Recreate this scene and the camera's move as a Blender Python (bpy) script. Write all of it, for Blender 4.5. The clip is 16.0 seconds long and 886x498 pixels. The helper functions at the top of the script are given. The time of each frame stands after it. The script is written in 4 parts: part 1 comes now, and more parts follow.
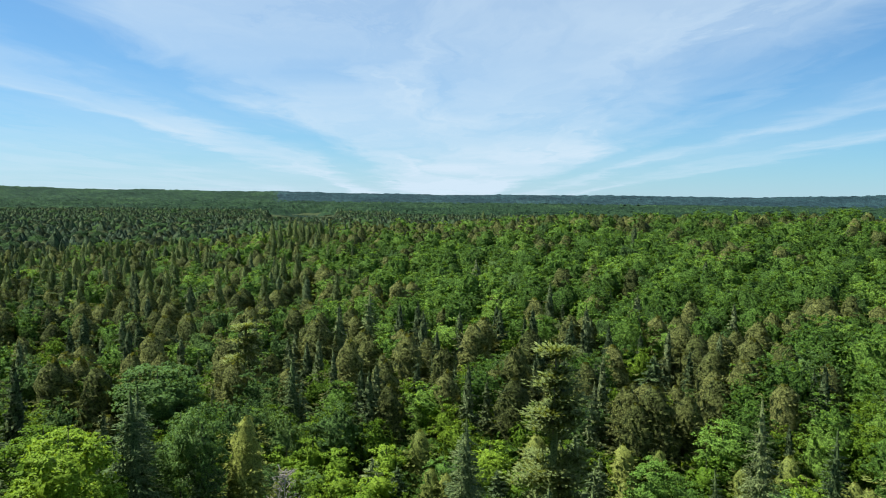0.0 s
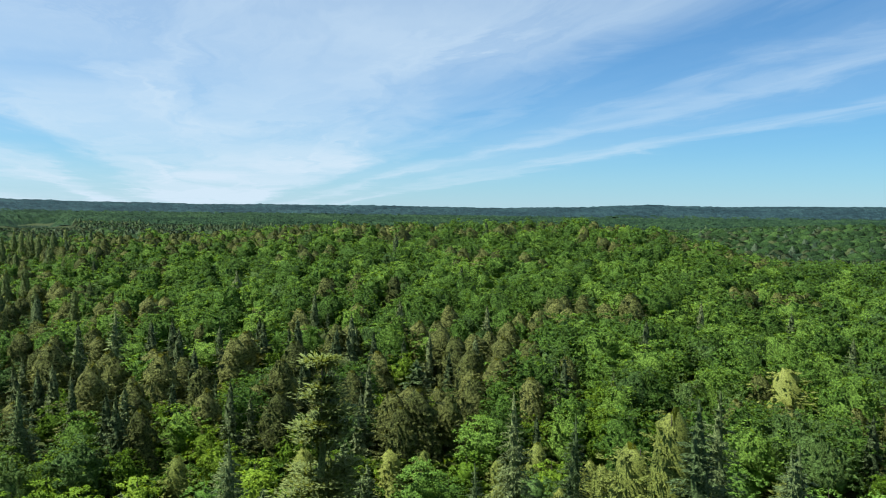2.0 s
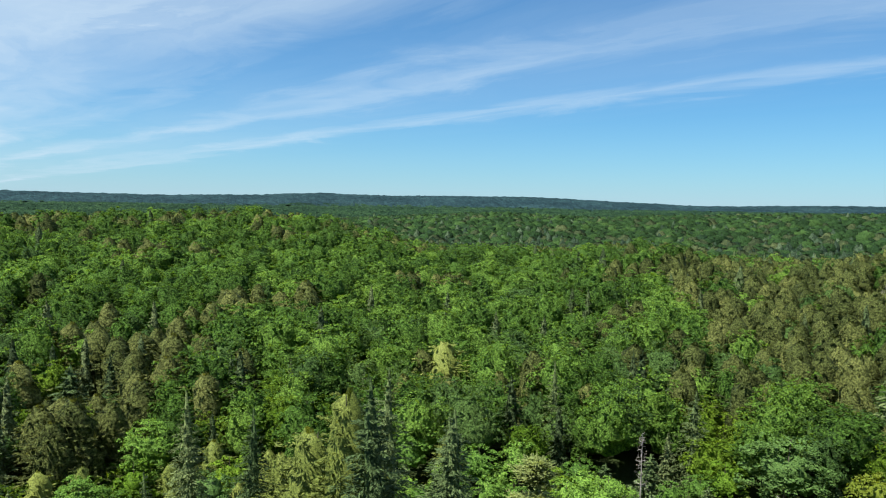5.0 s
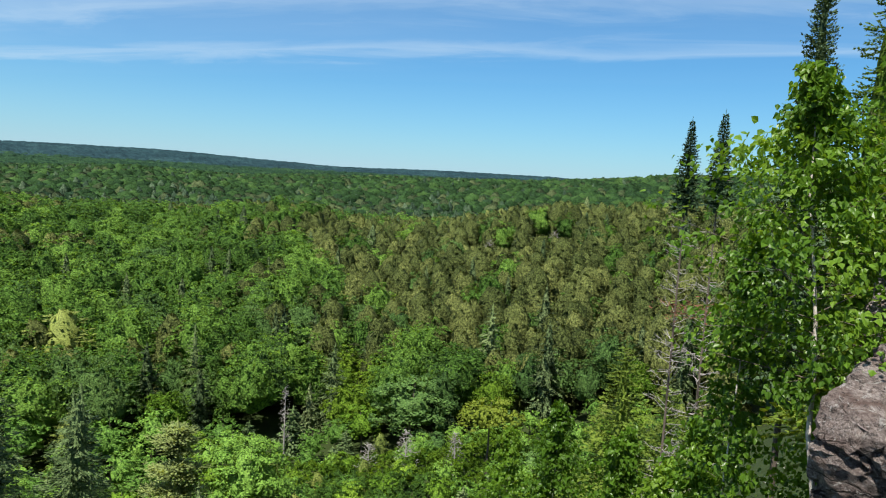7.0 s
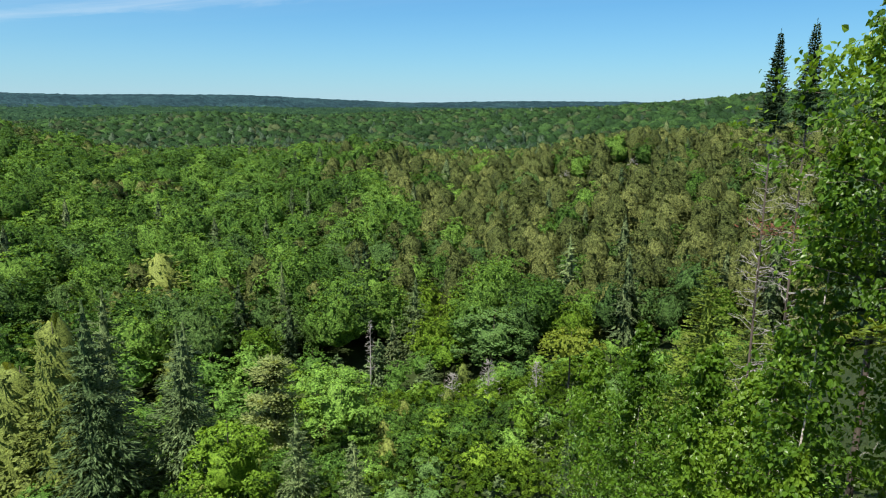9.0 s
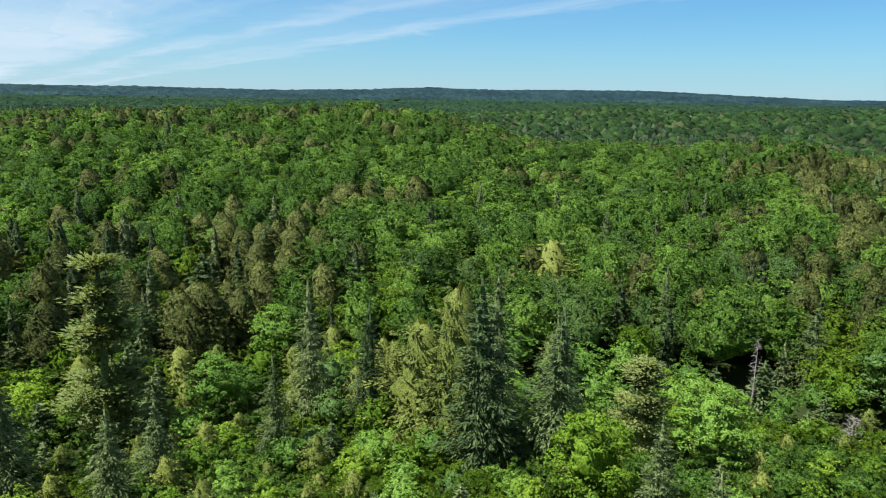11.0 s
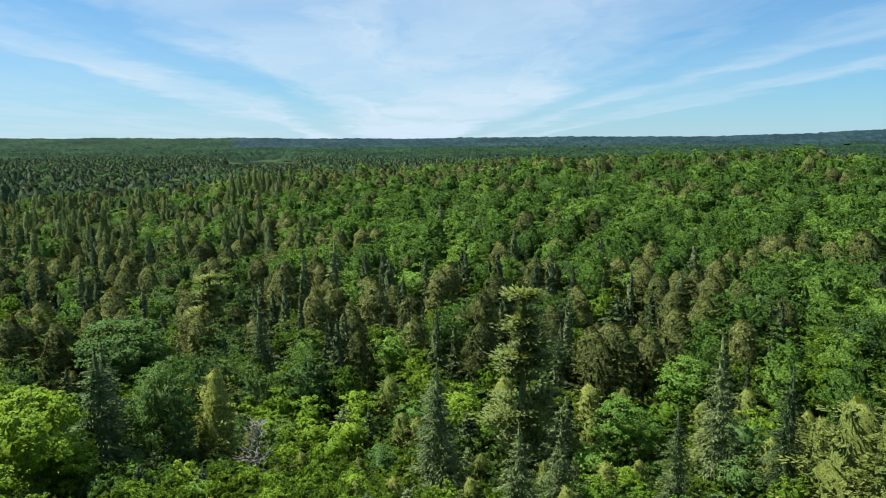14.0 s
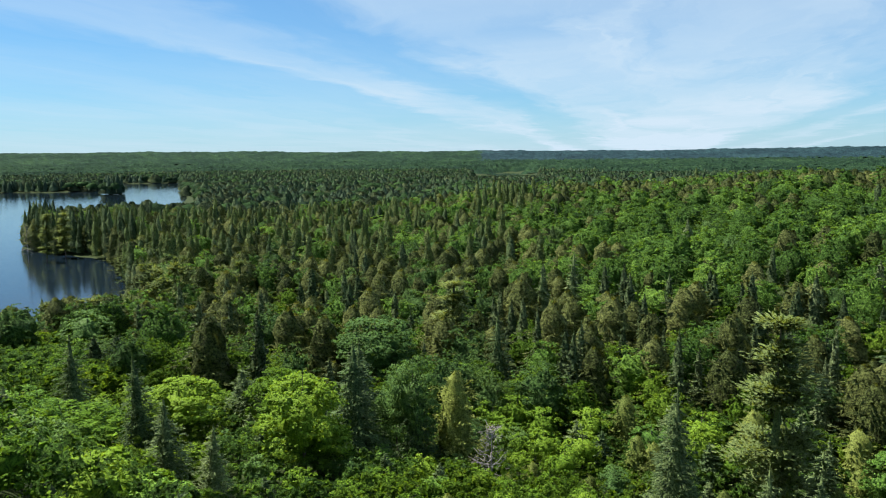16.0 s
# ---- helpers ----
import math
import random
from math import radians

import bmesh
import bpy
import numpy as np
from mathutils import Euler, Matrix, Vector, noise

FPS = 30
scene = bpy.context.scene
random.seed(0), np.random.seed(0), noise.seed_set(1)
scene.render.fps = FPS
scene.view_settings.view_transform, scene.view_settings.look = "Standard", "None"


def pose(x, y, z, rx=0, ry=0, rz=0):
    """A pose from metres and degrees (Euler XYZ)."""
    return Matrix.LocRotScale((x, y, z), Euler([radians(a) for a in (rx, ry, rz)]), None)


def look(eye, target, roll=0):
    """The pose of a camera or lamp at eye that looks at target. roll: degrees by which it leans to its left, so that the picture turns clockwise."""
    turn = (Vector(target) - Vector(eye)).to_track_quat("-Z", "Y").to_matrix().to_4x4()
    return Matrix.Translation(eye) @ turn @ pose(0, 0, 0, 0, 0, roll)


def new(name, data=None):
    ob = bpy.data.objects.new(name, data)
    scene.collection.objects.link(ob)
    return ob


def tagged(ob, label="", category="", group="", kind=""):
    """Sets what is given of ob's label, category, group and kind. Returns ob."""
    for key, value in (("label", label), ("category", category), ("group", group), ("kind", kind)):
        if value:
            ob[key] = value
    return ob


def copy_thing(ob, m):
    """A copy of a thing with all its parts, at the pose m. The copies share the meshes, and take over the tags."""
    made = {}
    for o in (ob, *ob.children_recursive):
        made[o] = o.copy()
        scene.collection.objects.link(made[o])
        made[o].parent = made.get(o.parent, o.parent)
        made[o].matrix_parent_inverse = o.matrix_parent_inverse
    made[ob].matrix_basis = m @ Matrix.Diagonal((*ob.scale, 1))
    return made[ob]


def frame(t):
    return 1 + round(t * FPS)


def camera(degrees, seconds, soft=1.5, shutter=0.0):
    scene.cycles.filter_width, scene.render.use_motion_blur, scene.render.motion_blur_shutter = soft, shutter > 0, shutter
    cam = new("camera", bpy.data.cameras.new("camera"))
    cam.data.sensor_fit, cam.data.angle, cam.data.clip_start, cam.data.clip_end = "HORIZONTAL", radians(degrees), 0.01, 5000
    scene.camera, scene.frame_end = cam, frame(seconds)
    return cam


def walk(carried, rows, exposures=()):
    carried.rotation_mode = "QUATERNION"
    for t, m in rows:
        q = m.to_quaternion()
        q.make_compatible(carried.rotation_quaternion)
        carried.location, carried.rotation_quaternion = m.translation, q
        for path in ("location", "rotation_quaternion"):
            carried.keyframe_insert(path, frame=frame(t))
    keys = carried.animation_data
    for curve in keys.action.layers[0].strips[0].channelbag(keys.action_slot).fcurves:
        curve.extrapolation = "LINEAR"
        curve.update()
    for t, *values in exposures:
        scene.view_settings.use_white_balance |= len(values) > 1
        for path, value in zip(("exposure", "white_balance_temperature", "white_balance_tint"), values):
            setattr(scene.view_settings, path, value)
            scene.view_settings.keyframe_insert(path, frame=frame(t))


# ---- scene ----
# ---- camera and walk ----
EYE = Vector((0.0, 0.0, 45.0))
cam = camera(64.23, 16.0, soft=1.1)
# seconds, heading (degrees right of +y), tilt, lean, and the sway of the hand in metres
PATH = [
    (0, 0.01, -4.10, 0.57, 0.12, -0.67, -0.32),
    (0.5, 6.24, -3.33, 1.95, 0.03, -0.53, -0.30),
    (1, 11.37, -3.16, 1.36, 0.12, -0.38, -0.30),
    (1.5, 15.50, -3.58, 0.96, 0.14, -0.19, -0.39),
    (2, 19.03, -3.10, 0.76, 0.17, -0.09, -0.43),
    (2.5, 22.35, -3.51, 0.32, 0.20, -0.08, -0.41),
    (3, 25.89, -2.98, 0.37, 0.18, -0.05, -0.38),
    (3.2, 27.22, -3.04, 1.63, 0.18, -0.06, -0.36),
    (5.3, 47.88, -4.44, 0.90, 0.18, -0.21, -0.27),
    (5.5, 49.71, -5.08, 1.13, 0.20, -0.17, -0.28),
    (6, 56.56, -6.26, 1.87, 0.30, -0.06, -0.28),
    (6.5, 66.49, -5.31, 3.08, 0.50, 0.29, -0.28),
    (7, 73.86, -6.01, 3.37, 0.16, 0.28, -0.29),
    (7.5, 77.74, -6.74, 2.64, 0.17, 0.26, -0.28),
    (8, 78.90, -7.75, 1.13, 0.21, 0.24, -0.29),
    (8.5, 75.03, -8.78, 1.60, 0.16, 0.27, -0.29),
    (9, 67.87, -11.55, 0.37, -0.22, 0.29, -0.32),
    (9.5, 61.94, -13.05, 0.03, -0.25, 0.29, -0.31),
    (10, 52.88, -13.61, 0.89, -0.20, 0.38, -0.27),
    (10.2, 49.07, -13.73, 1.14, -0.22, 0.38, -0.26),
    (12.3, 21.07, -9.48, 0.01, 0.01, 0.41, -0.14),
    (12.5, 18.90, -9.45, -0.10, -0.02, 0.38, -0.12),
    (13, 14.54, -8.56, -0.26, -0.14, 0.22, -0.12),
    (13.5, 8.42, -9.09, -0.11, -0.27, 0.01, -0.11),
    (14, 3.05, -8.62, -0.41, -0.27, -0.09, -0.14),
    (14.5, -1.75, -8.04, -0.47, -0.20, -0.15, -0.07),
    (15, -7.00, -7.20, 0.52, -0.12, -0.25, 0.05),
    (15.5, -11.92, -7.12, 0.14, -0.30, -0.34, 0.06),
    (16, -16.37, -7.49, -0.65, -0.39, -0.32, 0.09),
]


def gaze(t, head, tilt, lean, dx, dy, dz):
    eye = EYE + Vector((dx, dy, dz))
    h, p = radians(head), radians(tilt)
    way = Vector((math.sin(h) * math.cos(p), math.cos(h) * math.cos(p), math.sin(p)))
    return t, look(eye, eye + 100 * way, lean)


walk(cam, [gaze(*row) for row in PATH], [(0.0, 1.05), (16.0, 1.05)])

# ---- world, sun ----
SUN_AZ, SUN_EL = -78.0, 65.0
world = bpy.data.worlds.new("sky")
scene.world = world
world.use_nodes = True


class Nodes:
    """Short writing for node trees."""

    def __init__(self, tree):
        self.tree = tree
        tree.nodes.clear()

    def add(self, kind, out=0, props=None, **ins):
        n = self.tree.nodes.new(kind)
        for k, v in (props or {}).items():
            setattr(n, k, v)
        for k, v in ins.items():
            key = int(k[1:]) if k[0] == "i" and k[1:].isdigit() else k.replace("_", " ")
            self.put(n.inputs[key], v)
        return n.outputs[out] if out is not None else n

    def put(self, socket, v):
        if isinstance(v, bpy.types.NodeSocket):
            self.tree.links.new(v, socket)
        else:
            socket.default_value = v

    def math(self, op, a, b=0.0, c=0.0, clamp=False):
        return self.add("ShaderNodeMath", props={"operation": op, "use_clamp": clamp}, i0=a, i1=b, i2=c)

    def mix(self, f, a, b, blend="MIX"):
        n = self.add("ShaderNodeMix", None, {"data_type": "RGBA", "blend_type": blend})
        self.put(n.inputs[0], f), self.put(n.inputs[6], a), self.put(n.inputs[7], b)
        return n.outputs[2]

    def ramp(self, f, stops, interp="LINEAR"):
        n = self.add("ShaderNodeValToRGB", None, i0=f)
        n.color_ramp.interpolation = interp
        els = n.color_ramp.elements
        while len(els) < len(stops):
            els.new(0.5)
        for e, (p, col) in zip(els, stops):
            e.position = p
            e.color = (*col, 1) if isinstance(col, tuple) else (col, col, col, 1)
        return n.outputs[0]

    def noise(self, vec, scale, detail=4.0, rough=0.55, dist=0.0, out=0):
        return self.add("ShaderNodeTexNoise", out, Vector=vec, Scale=scale, Detail=detail, Roughness=rough, Distortion=dist)


n = Nodes(world.node_tree)
sky = n.add("ShaderNodeTexSky", props={"sky_type": "NISHITA", "sun_disc": False, "sun_elevation": radians(SUN_EL),
                                       "sun_rotation": radians(SUN_AZ), "altitude": 400.0, "air_density": 1.0,
                                       "dust_density": 0.6, "ozone_density": 3.0})
tc = n.add("ShaderNodeTexCoord", None).outputs["Generated"]
sep = n.add("ShaderNodeSeparateXYZ", None, Vector=tc)
up = n.math("MAXIMUM", sep.outputs[2], 0.0)
zz = n.math("ADD", up, 0.03)
u = n.math("DIVIDE", sep.outputs[0], zz)
v = n.math("DIVIDE", sep.outputs[1], zz)
plane = n.add("ShaderNodeCombineXYZ", X=u, Y=n.math("MULTIPLY", v, 0.22), Z=0.0)
warp = n.math("SUBTRACT", n.noise(plane, 0.55, 4.0, 0.55), 0.5)
feather = n.add("ShaderNodeCombineXYZ", X=n.math("MULTIPLY", u, 1.6), Y=n.math("MULTIPLY", v, 0.75), Z=1.0)
fray = n.math("SUBTRACT", n.noise(feather, 1.0, 6.0, 0.62, 0.6), 0.5)
wu = n.math("ADD", n.math("ADD", u, n.math("MULTIPLY", warp, 2.4)), n.math("MULTIPLY", fray, 1.3))
band = n.ramp(n.math("ADD", n.math("DIVIDE", wu, 20.0), 0.5), [
    (0.0, 0.35), (0.25, 0.45), (0.29, 0.30), (0.330, 0.30), (0.350, 0.85), (0.372, 0.70), (0.392, 0.30), (0.412, 0.28), (0.44, 0.80), (0.50, 0.97), (0.585, 0.88),
    (0.625, 0.18), (0.645, 0.22), (0.67, 0.64), (0.69, 0.20), (0.71, 0.16), (0.735, 0.52), (0.755, 0.06), (0.80, 0.02), (1.0, 0.0)])
fibre = n.add("ShaderNodeCombineXYZ", X=n.math("MULTIPLY", wu, 0.7), Y=n.math("MULTIPLY", v, 0.2), Z=3.0)
wisp = n.ramp(n.noise(fibre, 1.1, 5.0, 0.55, 0.8), [(0.3, 0.4), (0.7, 1.0)])
cloud = n.math("MULTIPLY", band, wisp, clamp=True)
tinted = n.mix(1.0, sky, (0.345, 0.94, 1.29, 1.0), "MULTIPLY")
haze = n.math("POWER", n.math("SUBTRACT", 1.0, up, clamp=True), 12.0)
veil = n.math("ADD", n.math("MULTIPLY", cloud, 0.82), n.math("MULTIPLY", haze, 0.60), clamp=True)
colour = n.mix(veil, tinted, (6.4, 7.9, 9.2, 1.0))
bg = n.add("ShaderNodeBackground", Color=colour, Strength=0.050)
n.add("ShaderNodeOutputWorld", None, Surface=bg)

sun_data = bpy.data.lights.new("sun", "SUN")
sun_data.energy, sun_data.angle, sun_data.color = 5.0, radians(0.6), (1.0, 0.94, 0.84)
sun = new("sun", sun_data)
sa, se = radians(SUN_AZ), radians(SUN_EL)
sun.matrix_world = look((0, 0, 300), Vector((0, 0, 300)) - 100 * Vector((math.sin(sa) * math.cos(se), math.cos(sa) * math.cos(se), math.sin(se))))

# ---- materials ----


def material(name):
    m = bpy.data.materials.new(name)
    m.use_nodes = True
    return m, Nodes(m.node_tree)


def leaf_material(name, dark, mid, light, translucent=0.35, rough=0.55, field=False, grain=1.2, speckle=1.0):
    """Foliage. Each tree takes its own shade; single leaves and patches vary round it."""
    m, n = material(name)
    if field:
        tint = n.add("ShaderNodeAttribute", 2, {"attribute_name": "shade"})
    else:
        tint = n.add("ShaderNodeObjectInfo", None).outputs["Random"]
    geo = n.add("ShaderNodeNewGeometry", None)
    one = geo.outputs["Random Per Island"]
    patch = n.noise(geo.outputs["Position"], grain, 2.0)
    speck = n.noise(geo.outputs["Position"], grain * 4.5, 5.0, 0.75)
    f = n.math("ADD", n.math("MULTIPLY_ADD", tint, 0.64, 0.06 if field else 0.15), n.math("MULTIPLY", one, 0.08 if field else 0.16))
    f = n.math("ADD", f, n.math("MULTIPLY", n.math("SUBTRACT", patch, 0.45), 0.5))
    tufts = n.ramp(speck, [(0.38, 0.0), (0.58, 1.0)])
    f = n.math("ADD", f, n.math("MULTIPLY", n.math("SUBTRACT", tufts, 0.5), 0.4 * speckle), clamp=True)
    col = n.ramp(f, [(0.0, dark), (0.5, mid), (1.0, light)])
    # random leaf tone plus painted shade of the gaps between leaf clumps
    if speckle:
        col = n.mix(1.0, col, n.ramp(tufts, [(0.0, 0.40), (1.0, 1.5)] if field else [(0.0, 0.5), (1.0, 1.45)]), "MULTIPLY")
    ins = {"Base_Color": col, "Roughness": rough, "Specular_IOR_Level": 0.25 if rough < 0.4 else 0.05}
    if field:
        clump = n.noise(geo.outputs["Position"], grain * 1.7, 2.0, 0.5)
        ins["Normal"] = n.add("ShaderNodeBump", Strength=1.0, Distance=0.45, Height=speck, Normal=n.add("ShaderNodeBump", Strength=1.0, Distance=1.1, Height=clump))
    bsdf = n.add("ShaderNodeBsdfPrincipled", **ins)
    thin = n.add("ShaderNodeBsdfTranslucent", Color=n.mix(1.0, col, (1.5, 1.35, 0.55, 1), "MULTIPLY"))
    n.add("ShaderNodeOutputMaterial", None, Surface=n.add("ShaderNodeMixShader", i0=translucent, i1=bsdf, i2=thin))
    return m


# darkest, usual and lightest leaf colour, and how much light passes through
GREENS = {
    "maple": ((0.030, 0.068, 0.014), (0.078, 0.162, 0.029), (0.150, 0.264, 0.046), 0.35),
    "lime": ((0.040, 0.092, 0.010), (0.088, 0.165, 0.016), (0.150, 0.240, 0.026), 0.35),
    "ash": ((0.032, 0.070, 0.020), (0.064, 0.126, 0.034), (0.100, 0.172, 0.048), 0.3),
    "yellow": ((0.085, 0.125, 0.016), (0.125, 0.160, 0.022), (0.165, 0.190, 0.030), 0.35),
    "spruce": ((0.031, 0.055, 0.023), (0.084, 0.125, 0.052), (0.168, 0.212, 0.092), 0.18),
    "cedar": ((0.034, 0.050, 0.015), (0.094, 0.117, 0.035), (0.158, 0.180, 0.056), 0.22),
    "pine": ((0.062, 0.096, 0.033), (0.112, 0.158, 0.053), (0.178, 0.220, 0.078), 0.3),
    "birch": ((0.032, 0.078, 0.008), (0.082, 0.168, 0.014), (0.148, 0.246, 0.025), 0.46),
    "fir": ((0.026, 0.052, 0.011), (0.078, 0.130, 0.021), (0.175, 0.230, 0.036), 0.25),
    "fir_dark": ((0.020, 0.042, 0.022), (0.048, 0.086, 0.045), (0.098, 0.142, 0.072), 0.16),
}
# near spruces are darker, near cedars and pines lighter than in GREENS
NEAR_GREENS = {"spruce": ((0.026, 0.050, 0.019), (0.070, 0.110, 0.042), (0.142, 0.188, 0.074), 0.15), "cedar": ((0.042, 0.066, 0.017), (0.108, 0.142, 0.034), (0.176, 0.212, 0.052), 0.26), "pine": ((0.074, 0.108, 0.036), (0.124, 0.168, 0.056), (0.185, 0.228, 0.080), 0.36)}
LEAF = {k: leaf_material("leaf_" + k, *NEAR_GREENS.get(k, v), rough=0.36 if k == "birch" else 0.55, speckle=0.0 if k in ("birch", "fir", "fir_dark") else 1.0) for k, v in GREENS.items()}
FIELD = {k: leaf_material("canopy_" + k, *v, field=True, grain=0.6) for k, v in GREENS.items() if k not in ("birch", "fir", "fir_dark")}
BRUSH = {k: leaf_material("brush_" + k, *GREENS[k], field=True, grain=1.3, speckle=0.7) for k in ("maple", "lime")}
# copies darkened for leaf self-shadow, with distance haze painted in as blue
FAROFF_HAZED = {k: leaf_material("distant_hazed_" + k, *[(c[0] * g, c[1] * g * 1.12, c[2] * g * 1.4 + 0.004) for g in (0.54 if k in ("spruce", "cedar", "pine") else 0.31,) for c in v[:3]], 0.05, 0.8, True, 0.4, 0.7)
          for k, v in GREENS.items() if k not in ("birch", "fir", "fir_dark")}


def rough_material(name, stops, scale, rough=0.85, bump=0.4, stretch=(1, 1, 1), fine=9.0, dist=0.02):
    """Bark, soil or stone: two scales of noise drive colour and relief."""
    m, n = material(name)
    pos = n.add("ShaderNodeMapping", None, None, Vector=n.add("ShaderNodeTexCoord", None).outputs["Object"], Scale=stretch).outputs[0]
    a = n.noise(pos, scale, 6.0, 0.6)
    b = n.noise(pos, scale * fine, 5.0, 0.65)
    f = n.math("ADD", n.math("MULTIPLY", a, 0.6), n.math("MULTIPLY", b, 0.4))
    col = n.ramp(f, stops)
    bp = n.add("ShaderNodeBump", Strength=bump, Distance=dist, Height=f)
    n.add("ShaderNodeOutputMaterial", None, Surface=n.add("ShaderNodeBsdfPrincipled", Base_Color=col, Roughness=rough, Specular_IOR_Level=0.2, Normal=bp))
    return m


BARK = rough_material("bark_grey_brown", [(0.3, (0.05, 0.04, 0.03)), (0.7, (0.16, 0.135, 0.11))], 4.0, stretch=(1, 1, 0.25))
DEADWOOD = rough_material("weathered_wood", [(0.3, (0.16, 0.15, 0.14)), (0.7, (0.34, 0.32, 0.30))], 5.0, stretch=(1, 1, 0.2))
BIRCH = rough_material("birch_bark", [(0.35, (0.10, 0.08, 0.07)), (0.45, (0.40, 0.36, 0.32)), (0.7, (0.62, 0.58, 0.53))], 9.0, stretch=(0.5, 0.5, 2.0))
SOIL, n = material("forest_floor")
gpos = n.add("ShaderNodeTexCoord", None).outputs["Object"]
ga, gb, gc = n.noise(gpos, 0.25, 6.0, 0.6), n.noise(gpos, 3.0, 6.0, 0.65), n.noise(gpos, 24.0, 5.0, 0.7)
moss = n.ramp(n.math("ADD", n.math("MULTIPLY", ga, 0.5), n.math("MULTIPLY", gb, 0.5)), [(0.3, (0.012, 0.018, 0.005)), (0.55, (0.026, 0.042, 0.010)), (0.75, (0.050, 0.058, 0.020))])
bare = n.ramp(n.math("ADD", n.math("MULTIPLY", gb, 0.6), n.math("MULTIPLY", gc, 0.4)), [(0.35, (0.035, 0.028, 0.025)), (0.5, (0.11, 0.09, 0.082)), (0.65, (0.24, 0.22, 0.205))])
# bare rock on the lookout, with moss and needles in the hollows
away = n.add("ShaderNodeVectorMath", 1, {"operation": "LENGTH"}, i0=n.add("ShaderNodeVectorMath", props={"operation": "SUBTRACT"}, i0=gpos, i1=(0.0, 0.0, 43.0)))
outcrop = n.math("MULTIPLY", n.ramp(n.math("DIVIDE", away, 20.0), [(0.3, 1.0), (0.9, 0.0)]), n.ramp(n.noise(gpos, 0.9, 5.0, 0.6, 0.5), [(0.44, 1.0), (0.58, 0.0)]))
floor_relief = n.add("ShaderNodeBump", Strength=0.6, Distance=0.1, Height=n.math("ADD", gb, n.math("MULTIPLY", gc, 0.3)))
n.add("ShaderNodeOutputMaterial", None, Surface=n.add("ShaderNodeBsdfPrincipled", Base_Color=n.mix(outcrop, moss, bare), Roughness=0.9, Specular_IOR_Level=0.15, Normal=floor_relief))
m, n = material("lake_water")
wpos = n.add("ShaderNodeTexCoord", None).outputs["Object"]
ripple = n.add("ShaderNodeBump", Strength=0.2, Distance=0.25, Height=n.noise(wpos, 0.5, 4.0))
n.add("ShaderNodeOutputMaterial", None, Surface=n.add("ShaderNodeBsdfPrincipled", Base_Color=(0.006, 0.012, 0.020, 1), Roughness=0.06, IOR=1.33, Normal=ripple))
WATER = m

# ---- plan of the land ----


def polar(pairs):
    return [(r * math.sin(radians(a)), r * math.cos(radians(a))) for a, r in pairs]


LAKE = polar([(-75, 195), (-55, 185), (-47, 186), (-44.8, 190), (-41.4, 206), (-40.6, 250), (-41.3, 330), (-41.9, 350), (-46.7, 406), (-47.4, 428), (-46, 480),
              (-42, 540), (-37.5, 640), (-36.2, 860), (-36.6, 1420), (-42.0, 1520), (-42.5, 1130), (-48.4, 1190), (-60, 1150), (-75, 1000)])
ISLAND = polar([(-42.1, 1020), (-41.3, 1000), (-40.5, 1020), (-40.6, 1050), (-41.9, 1052)])
POND = polar([(-12.2, 1560), (-11.2, 1545), (-10.3, 1570), (-10.1, 1840), (-11.0, 1880), (-12.0, 1800)])


def inside(poly, x, y):
    res = np.zeros(x.shape, bool)
    for (x0, y0), (x1, y1) in zip(poly, poly[1:] + poly[:1]):
        cross = (y0 > y) != (y1 > y)
        res ^= cross & (x < (x1 - x0) * (y - y0) / (y1 - y0 + 1e-12) + x0)
    return res


def shore(poly, x, y):
    best = np.full(x.shape, 1e9)
    for (x0, y0), (x1, y1) in zip(poly, poly[1:] + poly[:1]):
        dx, dy = x1 - x0, y1 - y0
        k = np.clip(((x - x0) * dx + (y - y0) * dy) / (dx * dx + dy * dy), 0, 1)
        best = np.minimum(best, np.hypot(x - x0 - k * dx, y - y0 - k * dy))
    return best


def wet(x, y):
    return (inside(LAKE, x, y) & ~inside(ISLAND, x, y)) | inside(POND, x, y)


def smooth(a, b, v):
    k = np.clip((v - a) / (b - a), 0, 1)
    return k * k * (3 - 2 * k)


def waves(x, y, size, k=0.0):
    return (np.sin(x / size + 1.3 + k) * np.cos(y / size * 0.8 + 0.7 - k) + np.sin((x + y) / size * 0.57 + 2.1 * k) * np.cos((x - 0.6 * y) / size * 0.71 + k)) * 0.5


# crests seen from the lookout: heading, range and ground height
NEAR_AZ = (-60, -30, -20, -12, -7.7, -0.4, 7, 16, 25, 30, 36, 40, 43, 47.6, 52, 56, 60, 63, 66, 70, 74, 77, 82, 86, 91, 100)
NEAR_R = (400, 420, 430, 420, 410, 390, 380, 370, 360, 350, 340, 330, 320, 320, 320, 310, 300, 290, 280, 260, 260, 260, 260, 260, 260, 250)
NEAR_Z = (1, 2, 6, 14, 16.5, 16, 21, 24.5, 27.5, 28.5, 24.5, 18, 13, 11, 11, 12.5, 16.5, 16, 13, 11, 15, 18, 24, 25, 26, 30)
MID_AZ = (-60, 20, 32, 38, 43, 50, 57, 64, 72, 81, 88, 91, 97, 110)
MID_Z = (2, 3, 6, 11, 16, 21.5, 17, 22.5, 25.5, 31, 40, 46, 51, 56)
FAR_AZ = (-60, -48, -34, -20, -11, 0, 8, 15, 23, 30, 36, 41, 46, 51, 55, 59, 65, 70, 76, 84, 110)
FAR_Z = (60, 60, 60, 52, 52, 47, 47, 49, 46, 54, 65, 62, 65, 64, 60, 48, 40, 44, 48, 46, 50)


